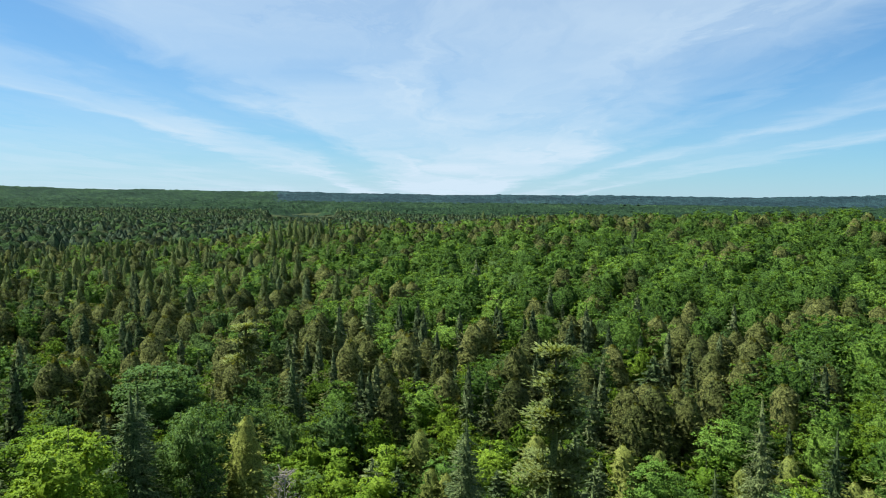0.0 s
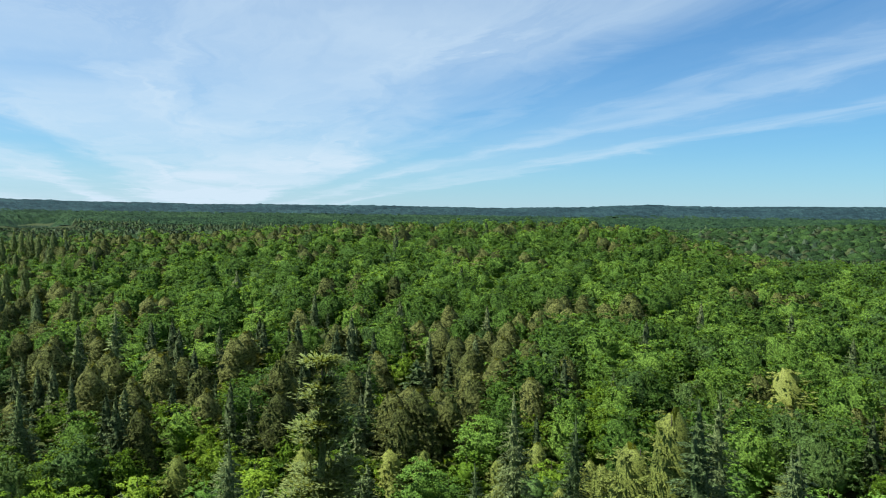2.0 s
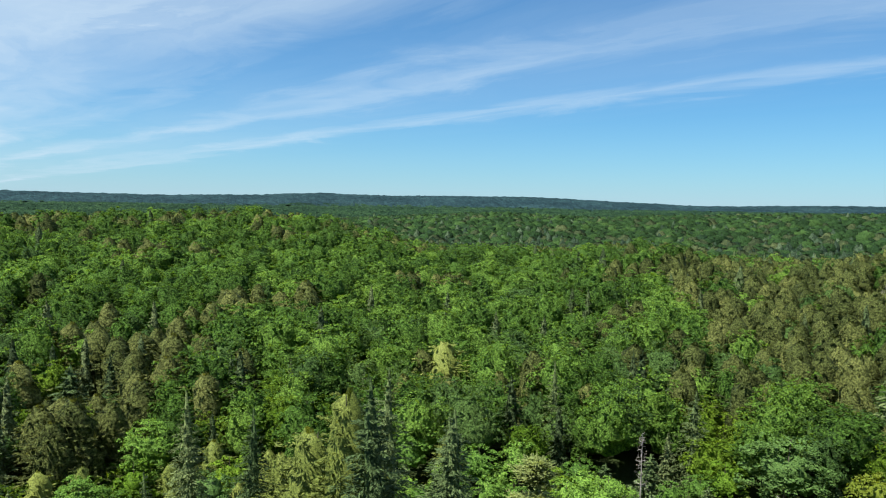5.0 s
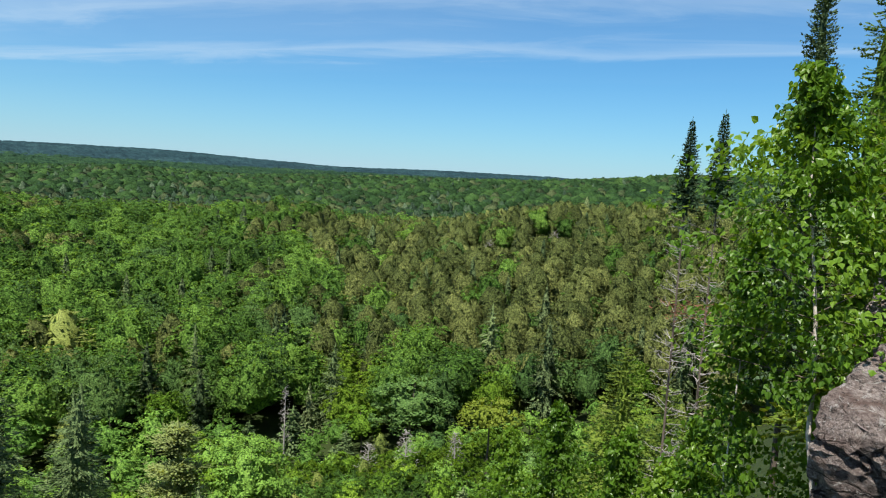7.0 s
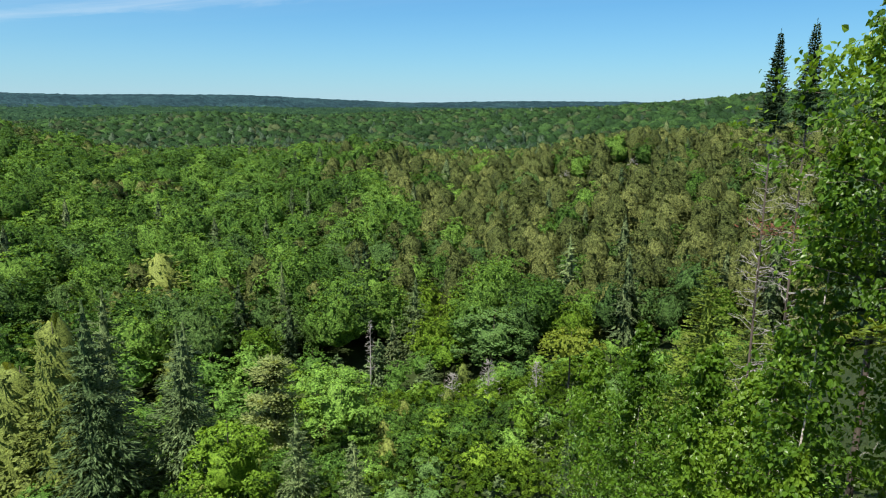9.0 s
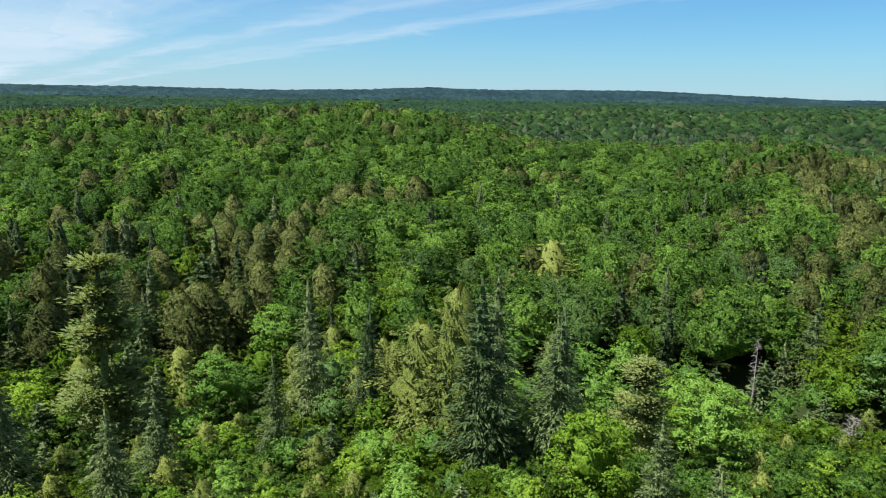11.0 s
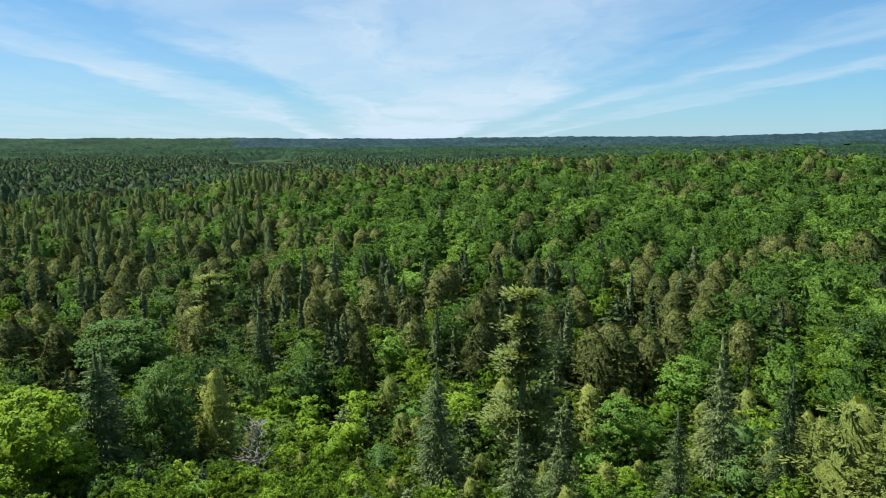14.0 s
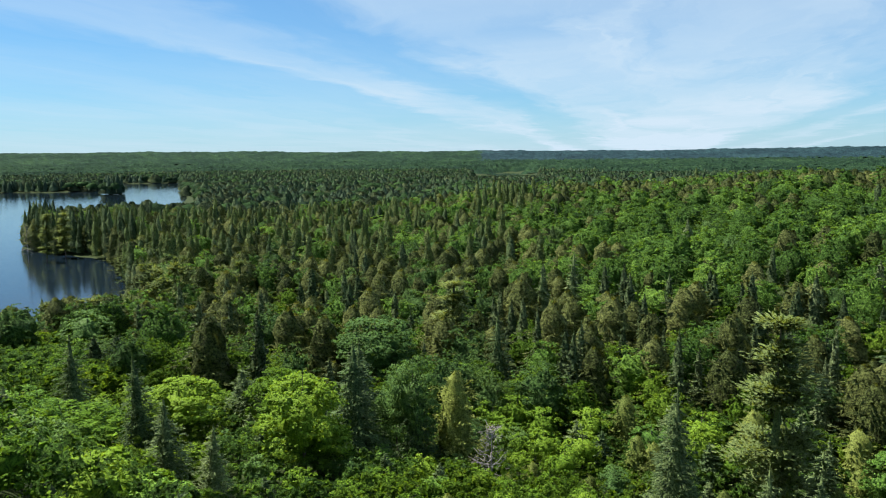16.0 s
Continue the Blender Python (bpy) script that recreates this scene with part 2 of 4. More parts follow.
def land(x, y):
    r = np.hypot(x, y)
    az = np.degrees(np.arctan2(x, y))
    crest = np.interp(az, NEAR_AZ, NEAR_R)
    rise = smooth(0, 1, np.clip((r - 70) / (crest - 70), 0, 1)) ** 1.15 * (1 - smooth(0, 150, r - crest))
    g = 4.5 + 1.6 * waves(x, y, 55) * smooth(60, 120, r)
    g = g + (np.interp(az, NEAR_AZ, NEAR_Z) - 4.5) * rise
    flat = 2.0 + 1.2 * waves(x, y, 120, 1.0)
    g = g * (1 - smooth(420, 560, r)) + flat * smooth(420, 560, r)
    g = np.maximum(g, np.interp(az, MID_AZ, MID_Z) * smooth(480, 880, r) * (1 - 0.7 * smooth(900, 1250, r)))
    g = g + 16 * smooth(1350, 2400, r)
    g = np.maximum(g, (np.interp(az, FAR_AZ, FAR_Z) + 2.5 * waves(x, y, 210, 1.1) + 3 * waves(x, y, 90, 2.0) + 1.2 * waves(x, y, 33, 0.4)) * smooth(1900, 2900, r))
    # the lookout: high ground behind, a cliff, then a steep wooded slope
    d = x * math.sin(radians(25)) + y * math.cos(radians(25))
    side = np.abs(x * math.cos(radians(25)) - y * math.sin(radians(25)))
    top = np.where(d < 0.5, 43.1 + np.clip(-d - 4, 0, 250) * 0.06, 0)
    fall = 43.1 - 9.0 * smooth(0.4, 3.0, d) - 19.0 * smooth(2.0, 30, d) - 9.0 * smooth(24, 85, d)
    high = np.where(d < 0.5, top, fall)
    near = 1 - smooth(40, 95, np.maximum(d, 0)) * 1.0
    near = near * (1 - 0.85 * smooth(60, 260, side) * smooth(-5, 30, d))
    g = g * (1 - near) + np.maximum(high, g * 0.9) * near
    s = np.minimum(shore(LAKE, x, y), shore(POND, x, y))
    w = wet(x, y)
    g = np.where(w, -0.3 - np.minimum(s * 0.12, 4), np.minimum(np.maximum(g, 0.8), 0.2 + s * 0.16 + np.maximum(0, s - 40) * 0.5))
    isl = inside(ISLAND, x, y)
    return np.where(isl, 0.9, g)


def ground_z(x, y):
    return float(land(np.array([float(x)]), np.array([float(y)]))[0])


# ---- mesh helpers ----


def mesh_of(name, verts, faces, material=None, shade=None, flat=True, normals=None):
    """A mesh from arrays; faces is an (n, k) array."""
    verts, faces = np.asarray(verts, np.float32), np.asarray(faces, np.int32)
    me = bpy.data.meshes.new(name)
    k = faces.shape[1]
    me.vertices.add(len(verts))
    me.vertices.foreach_set("co", verts.ravel())
    me.loops.add(faces.size)
    me.loops.foreach_set("vertex_index", faces.ravel())
    me.polygons.add(len(faces))
    me.polygons.foreach_set("loop_start", np.arange(0, faces.size, k, dtype=np.int32))
    me.update(calc_edges=True)
    me.polygons.foreach_set("use_smooth", np.full(len(faces), normals is not None or not flat))
    if shade is not None:
        at = me.attributes.new("shade", "FLOAT", "POINT")
        at.data.foreach_set("value", np.asarray(shade, np.float32))
    if normals is not None:
        at = me.attributes.new("custom_normal", "FLOAT_VECTOR", "POINT")
        at.data.foreach_set("vector", np.asarray(normals, np.float32).ravel())
    if material:
        me.materials.append(material)
    return me


def part(name, me, parent, label=""):
    ob = new(name, me)
    ob.parent = parent
    return tagged(ob, label)


def unit(a):
    return a / np.maximum(np.linalg.norm(a, axis=-1, keepdims=True), 1e-9)


def leaves(centres, ways, normals, length, width, fold=0.25, soft=None):
    """Lozenge sprays: each lies along its way, folded along the middle. Gives corners and their shading normals, which follow the
    clump (soft) where the foliage is too fine to model leaf by leaf."""
    centres, ways = np.asarray(centres, float), unit(np.asarray(ways, float))
    side = unit(np.cross(ways, normals))
    nrm = np.cross(side, ways)
    soft = nrm if soft is None else unit(soft)
    flip = np.where((nrm * soft).sum(1) < 0, -1.0, 1.0)[:, None]
    side, nrm = side * flip, nrm * flip
    length, width = np.broadcast_to(length, len(centres))[:, None], np.broadcast_to(width, len(centres))[:, None]
    a = centres - ways * length / 2
    b = centres + side * width / 2 - nrm * width * fold - ways * length * 0.08
    c = centres + ways * length / 2 - nrm * width * fold * 0.5
    d = centres - side * width / 2 - nrm * width * fold - ways * length * 0.08
    return np.stack([a, b, c, d], 1).reshape(-1, 3), np.repeat(soft, 4, 0)


def ovate(centres, ways, normals, size):
    """Pointed oval leaves in two halves, folded along the midrib."""
    w = unit(np.asarray(ways, float))
    side = unit(np.cross(w, normals))
    n_ = np.cross(side, w)
    s_ = np.asarray(size)[:, None]
    base, tip_ = centres - w * s_ * 0.5, centres + w * s_ * 0.72 - n_ * s_ * 0.10
    r1, r2 = (centres + side * s_ * a_ + w * s_ * b_ + n_ * s_ * 0.08 for a_, b_ in ((0.50, -0.20), (0.32, 0.24)))
    l1, l2 = (centres - side * s_ * a_ + w * s_ * b_ + n_ * s_ * 0.08 for a_, b_ in ((0.50, -0.20), (0.32, 0.24)))
    v = np.stack([base, r1, r2, tip_, l2, l1], 1).reshape(-1, 3)
    i = np.arange(len(centres))[:, None] * 6
    return v, np.concatenate([i + (0, 1, 2, 3), i + (0, 3, 4, 5)])


def quads(v):
    return np.arange(len(v)).reshape(-1, 4)


def tube(points, radii, sides=6):
    """A tapered limb along points."""
    points = np.asarray(points, float)
    vs, fs = [], []
    for i, p in enumerate(points):
        t = unit(points[min(i + 1, len(points) - 1)] - points[max(i - 1, 0)])
        s = unit(np.cross(t, (0.31, 0.95, 0.05)))
        q = np.cross(t, s)
        for k in range(sides):
            a = 2 * math.pi * k / sides
            vs.append(p + radii[i] * (math.cos(a) * s + math.sin(a) * q))
    for i in range(len(points) - 1):
        for k in range(sides):
            j = (k + 1) % sides
            fs.append((i * sides + k, i * sides + j, (i + 1) * sides + j, (i + 1) * sides + k))
    return np.array(vs), np.array(fs)


def joined(pieces):
    vs, fs, n0 = [], [], 0
    for v, f in pieces:
        vs.append(v), fs.append(np.asarray(f) + n0)
        n0 += len(v)
    return np.concatenate(vs), np.concatenate(fs)


# ---- crowns, of unit height (z 0 to 1) and unit width (x, y -0.5 to 0.5) before scaling; sprays sized for height H, width W ----


def face_normals(v, f):
    """Shading normals of a closed surface, averaged at its corners."""
    q = v[f]
    fn = np.cross(q[:, 2] - q[:, 0], q[:, 3] - q[:, 1])
    acc = np.zeros_like(v)
    for k in range(4):
        np.add.at(acc, f[:, k], fn)
    return unit(acc)


def broad_crown(rng, H, W, boughs, sub, per, size, base=0.2, low=-0.45):
    """Billowing crown: big boughs, on each of them smaller leafy clumps, on each of those leaf sprays."""
    d = lobed(rng, boughs, low)
    mid = np.array([0, 0, H * (0.5 + base / 2)])
    axes = np.array([W / 2, W / 2, H * (1 - base) / 2])
    R1 = W * rng.uniform(0.15, 0.25, boughs)
    c1 = mid + d * (axes - R1[:, None] * 0.8) * rng.uniform(0.80, 1.06, (boughs, 1))
    d2 = unit(rng.normal(size=(boughs * sub, 3)) * 0.8 + np.repeat(d, sub, 0) * 0.8 + (0, 0, 0.45))
    c2 = np.repeat(c1, sub, 0) + d2 * np.repeat(R1, sub)[:, None] * rng.uniform(0.55, 0.9, (boughs * sub, 1)) * (1, 1, 0.8)
    R2 = np.repeat(R1, sub) * rng.uniform(0.26, 0.46, boughs * sub)
    d3 = unit(rng.normal(size=(boughs * sub * per, 3)) * 0.75 + np.repeat(d2, per, 0) * 0.7 + (0, 0, 0.35))
    pos = np.repeat(c2, per, 0) + d3 * np.repeat(R2, per)[:, None] * rng.uniform(0.7, 1.12, (len(d3), 1)) * (1, 1, 0.7)
    nrm = unit(d3 + rng.normal(size=d3.shape) * 0.45 + (0, 0, 0.35))
    way = unit(np.cross(nrm, rng.normal(size=d3.shape)) + d3 * 0.35 - (0, 0, 0.15))
    s = size * rng.uniform(0.65, 1.35, len(pos))
    body = unit((pos - mid) / axes ** 2)
    return leaves(pos, way, nrm, s * 1.3, s * 0.85, 0.2, d3 * 0.4 + np.repeat(d2, per, 0) * 0.5 + body * 0.25 + nrm * 0.6 + (0, 0, 0.12))


def conifer_crown(rng, H, W, boughs, per, size, low=0.08, power=0.7, droop=0.3, ragged=0.3, slim=0.42, flat=0.4, whorls=0):
    """A cone of level to drooping boughs at every height, each a fan of short needled sprays."""
    i = (np.arange(boughs) + 0.5) / boughs
    h = low + (0.985 - low) * (1 - (1 - i) ** 0.62)
    if whorls:
        h = low + (0.985 - low) * (np.round((h - low) / (0.985 - low) * whorls) + rng.normal(size=boughs) * 0.15) / whorls
        h = np.clip(h, low, 0.985)
    th = np.arange(boughs) * 2.4 + rng.uniform(-0.5, 0.5, boughs)
    out = np.stack([np.cos(th), np.sin(th), np.zeros(boughs)], 1)
    R = (W / 2 * (1 - h) ** power + 0.02 * W) * rng.uniform(1 - ragged, 1 + ragged * 0.5, boughs)
    sag = droop * (1.15 - h) + rng.normal(size=boughs) * 0.08
    n_ = boughs * per
    o, Rr, hh, sg = np.repeat(out, per, 0), np.repeat(R, per), np.repeat(h, per), np.repeat(sag, per)
    lat = np.stack([-o[:, 1], o[:, 0], np.zeros(n_)], 1)
    t = 1.06 - 0.72 * rng.uniform(0, 1, n_) ** 1.3
    across = np.clip(rng.normal(size=n_), -1.6, 1.6) * (0.34 * (1.2 - t) + 0.06)
    z = hh * H + Rr * (0.22 * t - sg * t * t - 0.10 * np.abs(across)) + rng.normal(size=n_) * 0.05 * size
    pos = o * (Rr * t)[:, None] + lat * (Rr * across)[:, None]
    pos[:, 2] = z
    way = o * 0.9 + lat * np.sign(across)[:, None] * rng.uniform(0.1, 0.9, (n_, 1)) + np.stack([np.zeros(n_), np.zeros(n_), 0.15 - sg * 1.2 + rng.normal(size=n_) * 0.3], 1)
    nrm = unit(np.array([0, 0, 1.0]) + o * 0.45 + rng.normal(size=(n_, 3)) * 0.4)
    s = size * rng.uniform(0.7, 1.3, n_) * (1.12 - 0.5 * hh)
    cards = leaves(pos, way, nrm, s * 1.5, s * 1.5 * slim, 0.3, o * (0.35 + 0.5 * t[:, None]) + lat * across[:, None] * 0.8 + np.array([0, 0, flat]) + rng.normal(size=(n_, 3)) * 0.35)
    tip, tn = leaves([(0, 0, H * 0.985)] * 2, [(0, 0, 1)] * 2, np.array([(1.0, 0, 0), (0, 1.0, 0)]), H * 0.05, H * 0.012, 0.3)
    return np.concatenate([cards[0], tip]), np.concatenate([cards[1], tn])


def pine_crown(rng, H, W, tiers, arms, clumps, tufts, size):
    """Open tiers of level boughs, each ending in flat plates of upturned tufts."""
    P, D, N, S, O = [], [], [], [], []
    for w in range(tiers):
        h = 0.2 + 0.78 * (w + rng.uniform(0, 0.5)) / tiers
        reach = W / 2 * (1.08 - 0.96 * h) * min(1.0, 0.55 + 1.6 * (h - 0.2))
        for a in range(arms):
            th = 2 * math.pi * (a + rng.uniform(-0.4, 0.4)) / arms + w * 1.7
            out = np.array([math.cos(th), math.sin(th), 0])
            R = reach * rng.uniform(0.5, 1.15)
            h = min(0.97, max(0.2, h + rng.uniform(-0.05, 0.05)))
            up_ = rng.uniform(-0.02, 0.22)
            for c in range(clumps):
                t = 1.0 - 0.55 * c / max(clumps, 1) + rng.uniform(-0.08, 0.05)
                mid = np.array([0, 0, h * H]) + out * R * t + np.array([0, 0, R * up_ * t])
                wide = W * rng.uniform(0.12, 0.19)
                for k in range(tufts):
                    off = rng.normal(size=3) * (0.46, 0.46, 0.13)
                    P.append(mid + off * wide)
                    D.append(off * (1, 1, 0.4) + out * 0.3 + (0, 0, 0.35) + rng.normal(size=3) * 0.2)
                    N.append(rng.normal(size=3) * 0.35 + (0, 0, 1)), S.append(size * rng.uniform(0.7, 1.3))
                    O.append(off * (0.7, 0.7, 0.5) + out * 0.25 + (0, 0, 0.75))
    S = np.array(S)
    return leaves(P, D, np.array(N), S * 1.4, S * 0.6, 0.3, np.array(O))


def trunk_mesh(rng, H, girth, bend=0.02, sides=7):
    z = np.linspace(-0.6, H * 0.97, 7)
    xy = np.cumsum(rng.normal(size=(7, 2)) * bend * H / 6, 0)
    return tube(np.column_stack([xy - xy[1], z]), girth * (1 - 0.93 * np.linspace(0, 1, 7)) + 0.01, sides)


def bare_limbs(rng, H, W, count, thick=1.0):
    pieces = []
    for k in range(count):
        h = rng.uniform(0.3, 0.97)
        th = rng.uniform(0, 6.28)
        out = np.array([math.cos(th), math.sin(th), rng.uniform(-0.15, 0.6)])
        R = W / 2 * (1.1 - h * 0.8) * rng.uniform(0.5, 1.1)
        p0 = np.array([0, 0, h * H])
        mid = p0 + out * R * 0.55 + rng.normal(size=3) * 0.08 * R
        end = p0 + out * R + np.array([0, 0, rng.uniform(-0.15, 0.25) * R]) + rng.normal(size=3) * 0.1 * R
        pieces.append(tube([p0, mid, end], [0.05 * thick, 0.032 * thick, 0.012 * thick], 4))
        for j in range(4):
            s = mid + (end - mid) * rng.uniform(-0.3, 0.9)
            pieces.append(tube([s, s + unit(out + rng.normal(size=3) * 0.7) * R * 0.35], [0.022 * thick, 0.006 * thick], 3))
    return pieces


def lobed(rng, count, low):
    """Directions of the lobes of a crown, spread over a sphere down to height low."""
    i = np.arange(count) + 0.5
    z = 1 - (1 - low) * i / count
    th = math.pi * (1 + 5 ** 0.5) * i + rng.uniform(0, 6)
    d = np.stack([np.cos(th) * np.sqrt(1 - z * z), np.sin(th) * np.sqrt(1 - z * z), z], 1)
    return unit(d + rng.normal(size=d.shape) * 0.12)


def ring_faces(rings, round_):
    i = np.arange(rings * round_).reshape(rings, round_)
    j = np.roll(i, -1, 1)
    return np.stack([i[:-1], i[1:], j[1:], j[:-1]], -1).reshape(-1, 4)


def dome(rng, H, W, base, rings, round_, lobes, depth, fill=1.0, jag=0.06):
    """Closed billowing crown; each lobe swells out of it. Corners by face, and shading normals."""
    L = lobed(rng, lobes, -0.45)
    ph = np.linspace(0.04, 1.9 if rings < 6 else 2.3, rings)[:, None] + np.zeros(round_)
    th = np.linspace(0, 2 * math.pi, round_, endpoint=False)[None] + np.arange(rings)[:, None] * 0.35
    d = np.stack([np.cos(th) * np.sin(ph), np.sin(th) * np.sin(ph), np.cos(ph)], -1).reshape(-1, 3)
    dot = d @ L.T
    near = dot.argmax(1)
    ang = np.arccos(np.clip(dot.max(1), -1, 1))
    wide = 1.6 / math.sqrt(lobes)
    swell = 1 - depth + depth * np.sqrt(np.clip(1 - (ang / wide) ** 2, 0, 1)) + rng.normal(size=len(d)) * jag
    size = rng.uniform(0.84, 1.1, lobes)[near]
    axes = np.array([W / 2, W / 2, H * (1 - base) / 2]) * fill
    mid = np.array([0, 0, H * (0.5 + base / 2)])
    v = mid + d * axes * (swell * size)[:, None]
    f = ring_faces(rings, round_)
    nrm = unit(face_normals(v, f) * 1.1 + unit(d / axes) * 0.3 + (0, 0, 0.15))
    return v[f].reshape(-1, 3), nrm[f].reshape(-1, 3)


def ragged_cone(rng, H, W, rings, round_, power, jag, low=0.06, lumps=0):
    """Closed uneven cone; lumps swell out of it like tiers of boughs."""
    h = np.linspace(0.99, low, rings)[:, None] + np.zeros(round_)
    th = np.linspace(0, 2 * math.pi, round_, endpoint=False)[None] + np.arange(rings)[:, None] * 0.7 * 2 * math.pi / round_
    wob = rng.uniform(1 - jag, 1 + jag * 0.6, (rings, round_))
    if lumps:
        k = np.arange(lumps) + 0.5
        lh, lt = low + (0.95 - low) * (k / lumps) ** 1.2, math.pi * (1 + 5 ** 0.5) * k
        gap = ((h[..., None] - lh) * H / W * 2.2) ** 2 + (np.sin((th[..., None] - lt) / 2) * 3.2 * (1.15 - lh)) ** 2
        wob = wob * (0.68 + 0.5 * np.exp(-gap.min(-1) * 3.0))
    rad = (W / 2 * np.clip(1 - h, 0, 1) ** power + 0.02 * W) * wob
    z = H * (h + (wob - 1) * 0.08 + rng.normal(size=h.shape) * 0.012)
    v = np.stack([np.cos(th) * rad, np.sin(th) * rad, z], -1).reshape(-1, 3)
    f = ring_faces(rings, round_)
    side = np.stack([np.cos(th), np.sin(th), np.full(th.shape, 0.5)], -1).reshape(-1, 3)
    nrm = unit(face_normals(v, f) + unit(side) * 0.6)
    return v[f].reshape(-1, 3), nrm[f].reshape(-1, 3)


def both(*parts_):
    return np.concatenate([p[0] for p in parts_]), np.concatenate([p[1] for p in parts_])


# size of the model of each kind: height, width
SIZE = {"maple": (16, 8.5), "lime": (13, 8), "ash": (15, 9), "yellow": (12, 8), "spruce": (17, 6), "cedar": (15, 7.5), "pine": (20, 9)}


def crown_verts(kind, rng, level):
    """Foliage of one model tree; level -1 is closest, 3 far off."""
    H, W = SIZE[kind]
    if kind in ("maple", "lime", "ash", "yellow"):
        base = {"maple": 0.1, "lime": 0.05, "ash": 0.1, "yellow": 0.55}[kind]
        if level == -1:
            return both(dome(rng, H, W, base, 9, 13, 14, 0.4, 0.64, 0.05), broad_crown(rng, H, W, 30, 9, 19, 0.27, base, -0.6))
        if level == 0:
            return both(dome(rng, H, W, base, 8, 11, 12, 0.4, 0.68, 0.05), broad_crown(rng, H, W, 18, 7, 7, 0.42, base, -0.4))
        if level == 0.5:
            return both(dome(rng, H, W, base * 0.3, 9, 12, 14, 0.38, 0.78, 0.06), broad_crown(rng, H, W, 20, 6, 7, 0.36, base, -0.3))
        if level == 1:
            return both(dome(rng, H, W, base * 0.3, 8, 11, 14, 0.4, 0.80, 0.06), broad_crown(rng, H, W, 17, 5, 6, 0.42, base, -0.15))
        if level == 2:
            return both(dome(rng, H, W, base * 0.3, 7, 10, 13, 0.42, 0.84, 0.07), broad_crown(rng, H, W, 14, 4, 4, 0.58, base, -0.05))
        if level == 2.5:
            return both(dome(rng, H, W, base * 0.4, 6, 9, 11, 0.42, 0.88, 0.07), broad_crown(rng, H, W, 11, 3, 3, 0.80, base, 0.0))
        return dome(rng, H, W, base, 4, 7, 7, 0.42, 1.0, 0.10)
    if kind == "spruce":
        if level == -1:
            return both(ragged_cone(rng, H, W * 0.34, 6, 7, 0.8, 0.2), conifer_crown(rng, H, W, 210, 30, 0.32, 0.04, 0.85, 0.55, 0.55, 0.22, 0.45, 28))
        if level == 0:
            return both(ragged_cone(rng, H, W * 0.4, 6, 7, 0.8, 0.2), conifer_crown(rng, H, W, 150, 9, 0.60, 0.04, 0.85, 0.55, 0.5, 0.38, 0.45, 22))
        if level == 0.5:
            return both(ragged_cone(rng, H, W * 0.6, 9, 8, 0.85, 0.2, 0.06, 26), conifer_crown(rng, H, W, 80, 6, 0.75, 0.15, 0.85, 0.5, 0.5, 0.4, 0.45, 16))
        if level == 1:
            return both(ragged_cone(rng, H, W * 0.75, 9, 8, 0.85, 0.2, 0.06, 22), conifer_crown(rng, H, W, 56, 4, 0.9, 0.25, 0.85, 0.5, 0.5, 0.4, 0.45, 12))
        if level in (2, 2.5):
            return both(ragged_cone(rng, H, W * 0.85, 8, 7, 0.75, 0.4), conifer_crown(rng, H, W, 40 if level == 2 else 20, 1, 1.2, 0.25, 0.75, 0.4, 0.5, 0.45, 0.45))
        return ragged_cone(rng, H, W, 5, 6, 0.5, 0.4)
    if kind == "cedar":
        if level == -1:
            return both(ragged_cone(rng, H, W * 0.56, 10, 11, 0.42, 0.3, 0.06, 34), conifer_crown(rng, H, W, 120, 38, 0.30, 0.05, 0.42, 0.34, 0.6))
        if level == 0:
            return both(ragged_cone(rng, H, W * 0.58, 9, 10, 0.42, 0.3, 0.06, 28), conifer_crown(rng, H, W, 84, 17, 0.48, 0.05, 0.42, 0.34, 0.6))
        if level == 0.5:
            return both(ragged_cone(rng, H, W * 0.62, 8, 9, 0.40, 0.3, 0.06, 26), conifer_crown(rng, H, W, 62, 11, 0.52, 0.1, 0.40, 0.34, 0.6))
        if level == 1:
            return both(ragged_cone(rng, H, W * 0.68, 8, 8, 0.38, 0.3, 0.06, 24), conifer_crown(rng, H, W, 46, 8, 0.62, 0.15, 0.38, 0.34, 0.6))
        if level == 2:
            return both(ragged_cone(rng, H, W * 0.72, 7, 7, 0.36, 0.3, 0.06, 20), conifer_crown(rng, H, W, 34, 5, 0.80, 0.2, 0.36, 0.34, 0.6))
        if level == 2.5:
            return both(ragged_cone(rng, H, W * 0.8, 6, 6, 0.36, 0.35, 0.06, 14), conifer_crown(rng, H, W, 30, 2, 1.15, 0.25, 0.36, 0.34, 0.6))
        return ragged_cone(rng, H, W, 5, 5, 0.42, 0.35)
    if level < 2:
        heart = ragged_cone(rng, H, W * 0.1, 9, 7, 0.5, 0.4, 0.2)
        return both(heart, pine_crown(rng, H, W, *((9, 5, 3, 60, 0.36), (9, 5, 2, 5, 0.9))[int(level > 0)]))
    if level < 3:
        return both(ragged_cone(rng, H, W * 0.6, 7, 7, 0.5, 0.35, 0.1, 14), conifer_crown(rng, H, W, 34, 5 if level == 2 else 3, 0.95, 0.2, 0.5, 0.05, 0.7, 0.45, 0.7))
    return ragged_cone(rng, H, W * 0.9, 4, 5, 0.55, 0.5, 0.1)


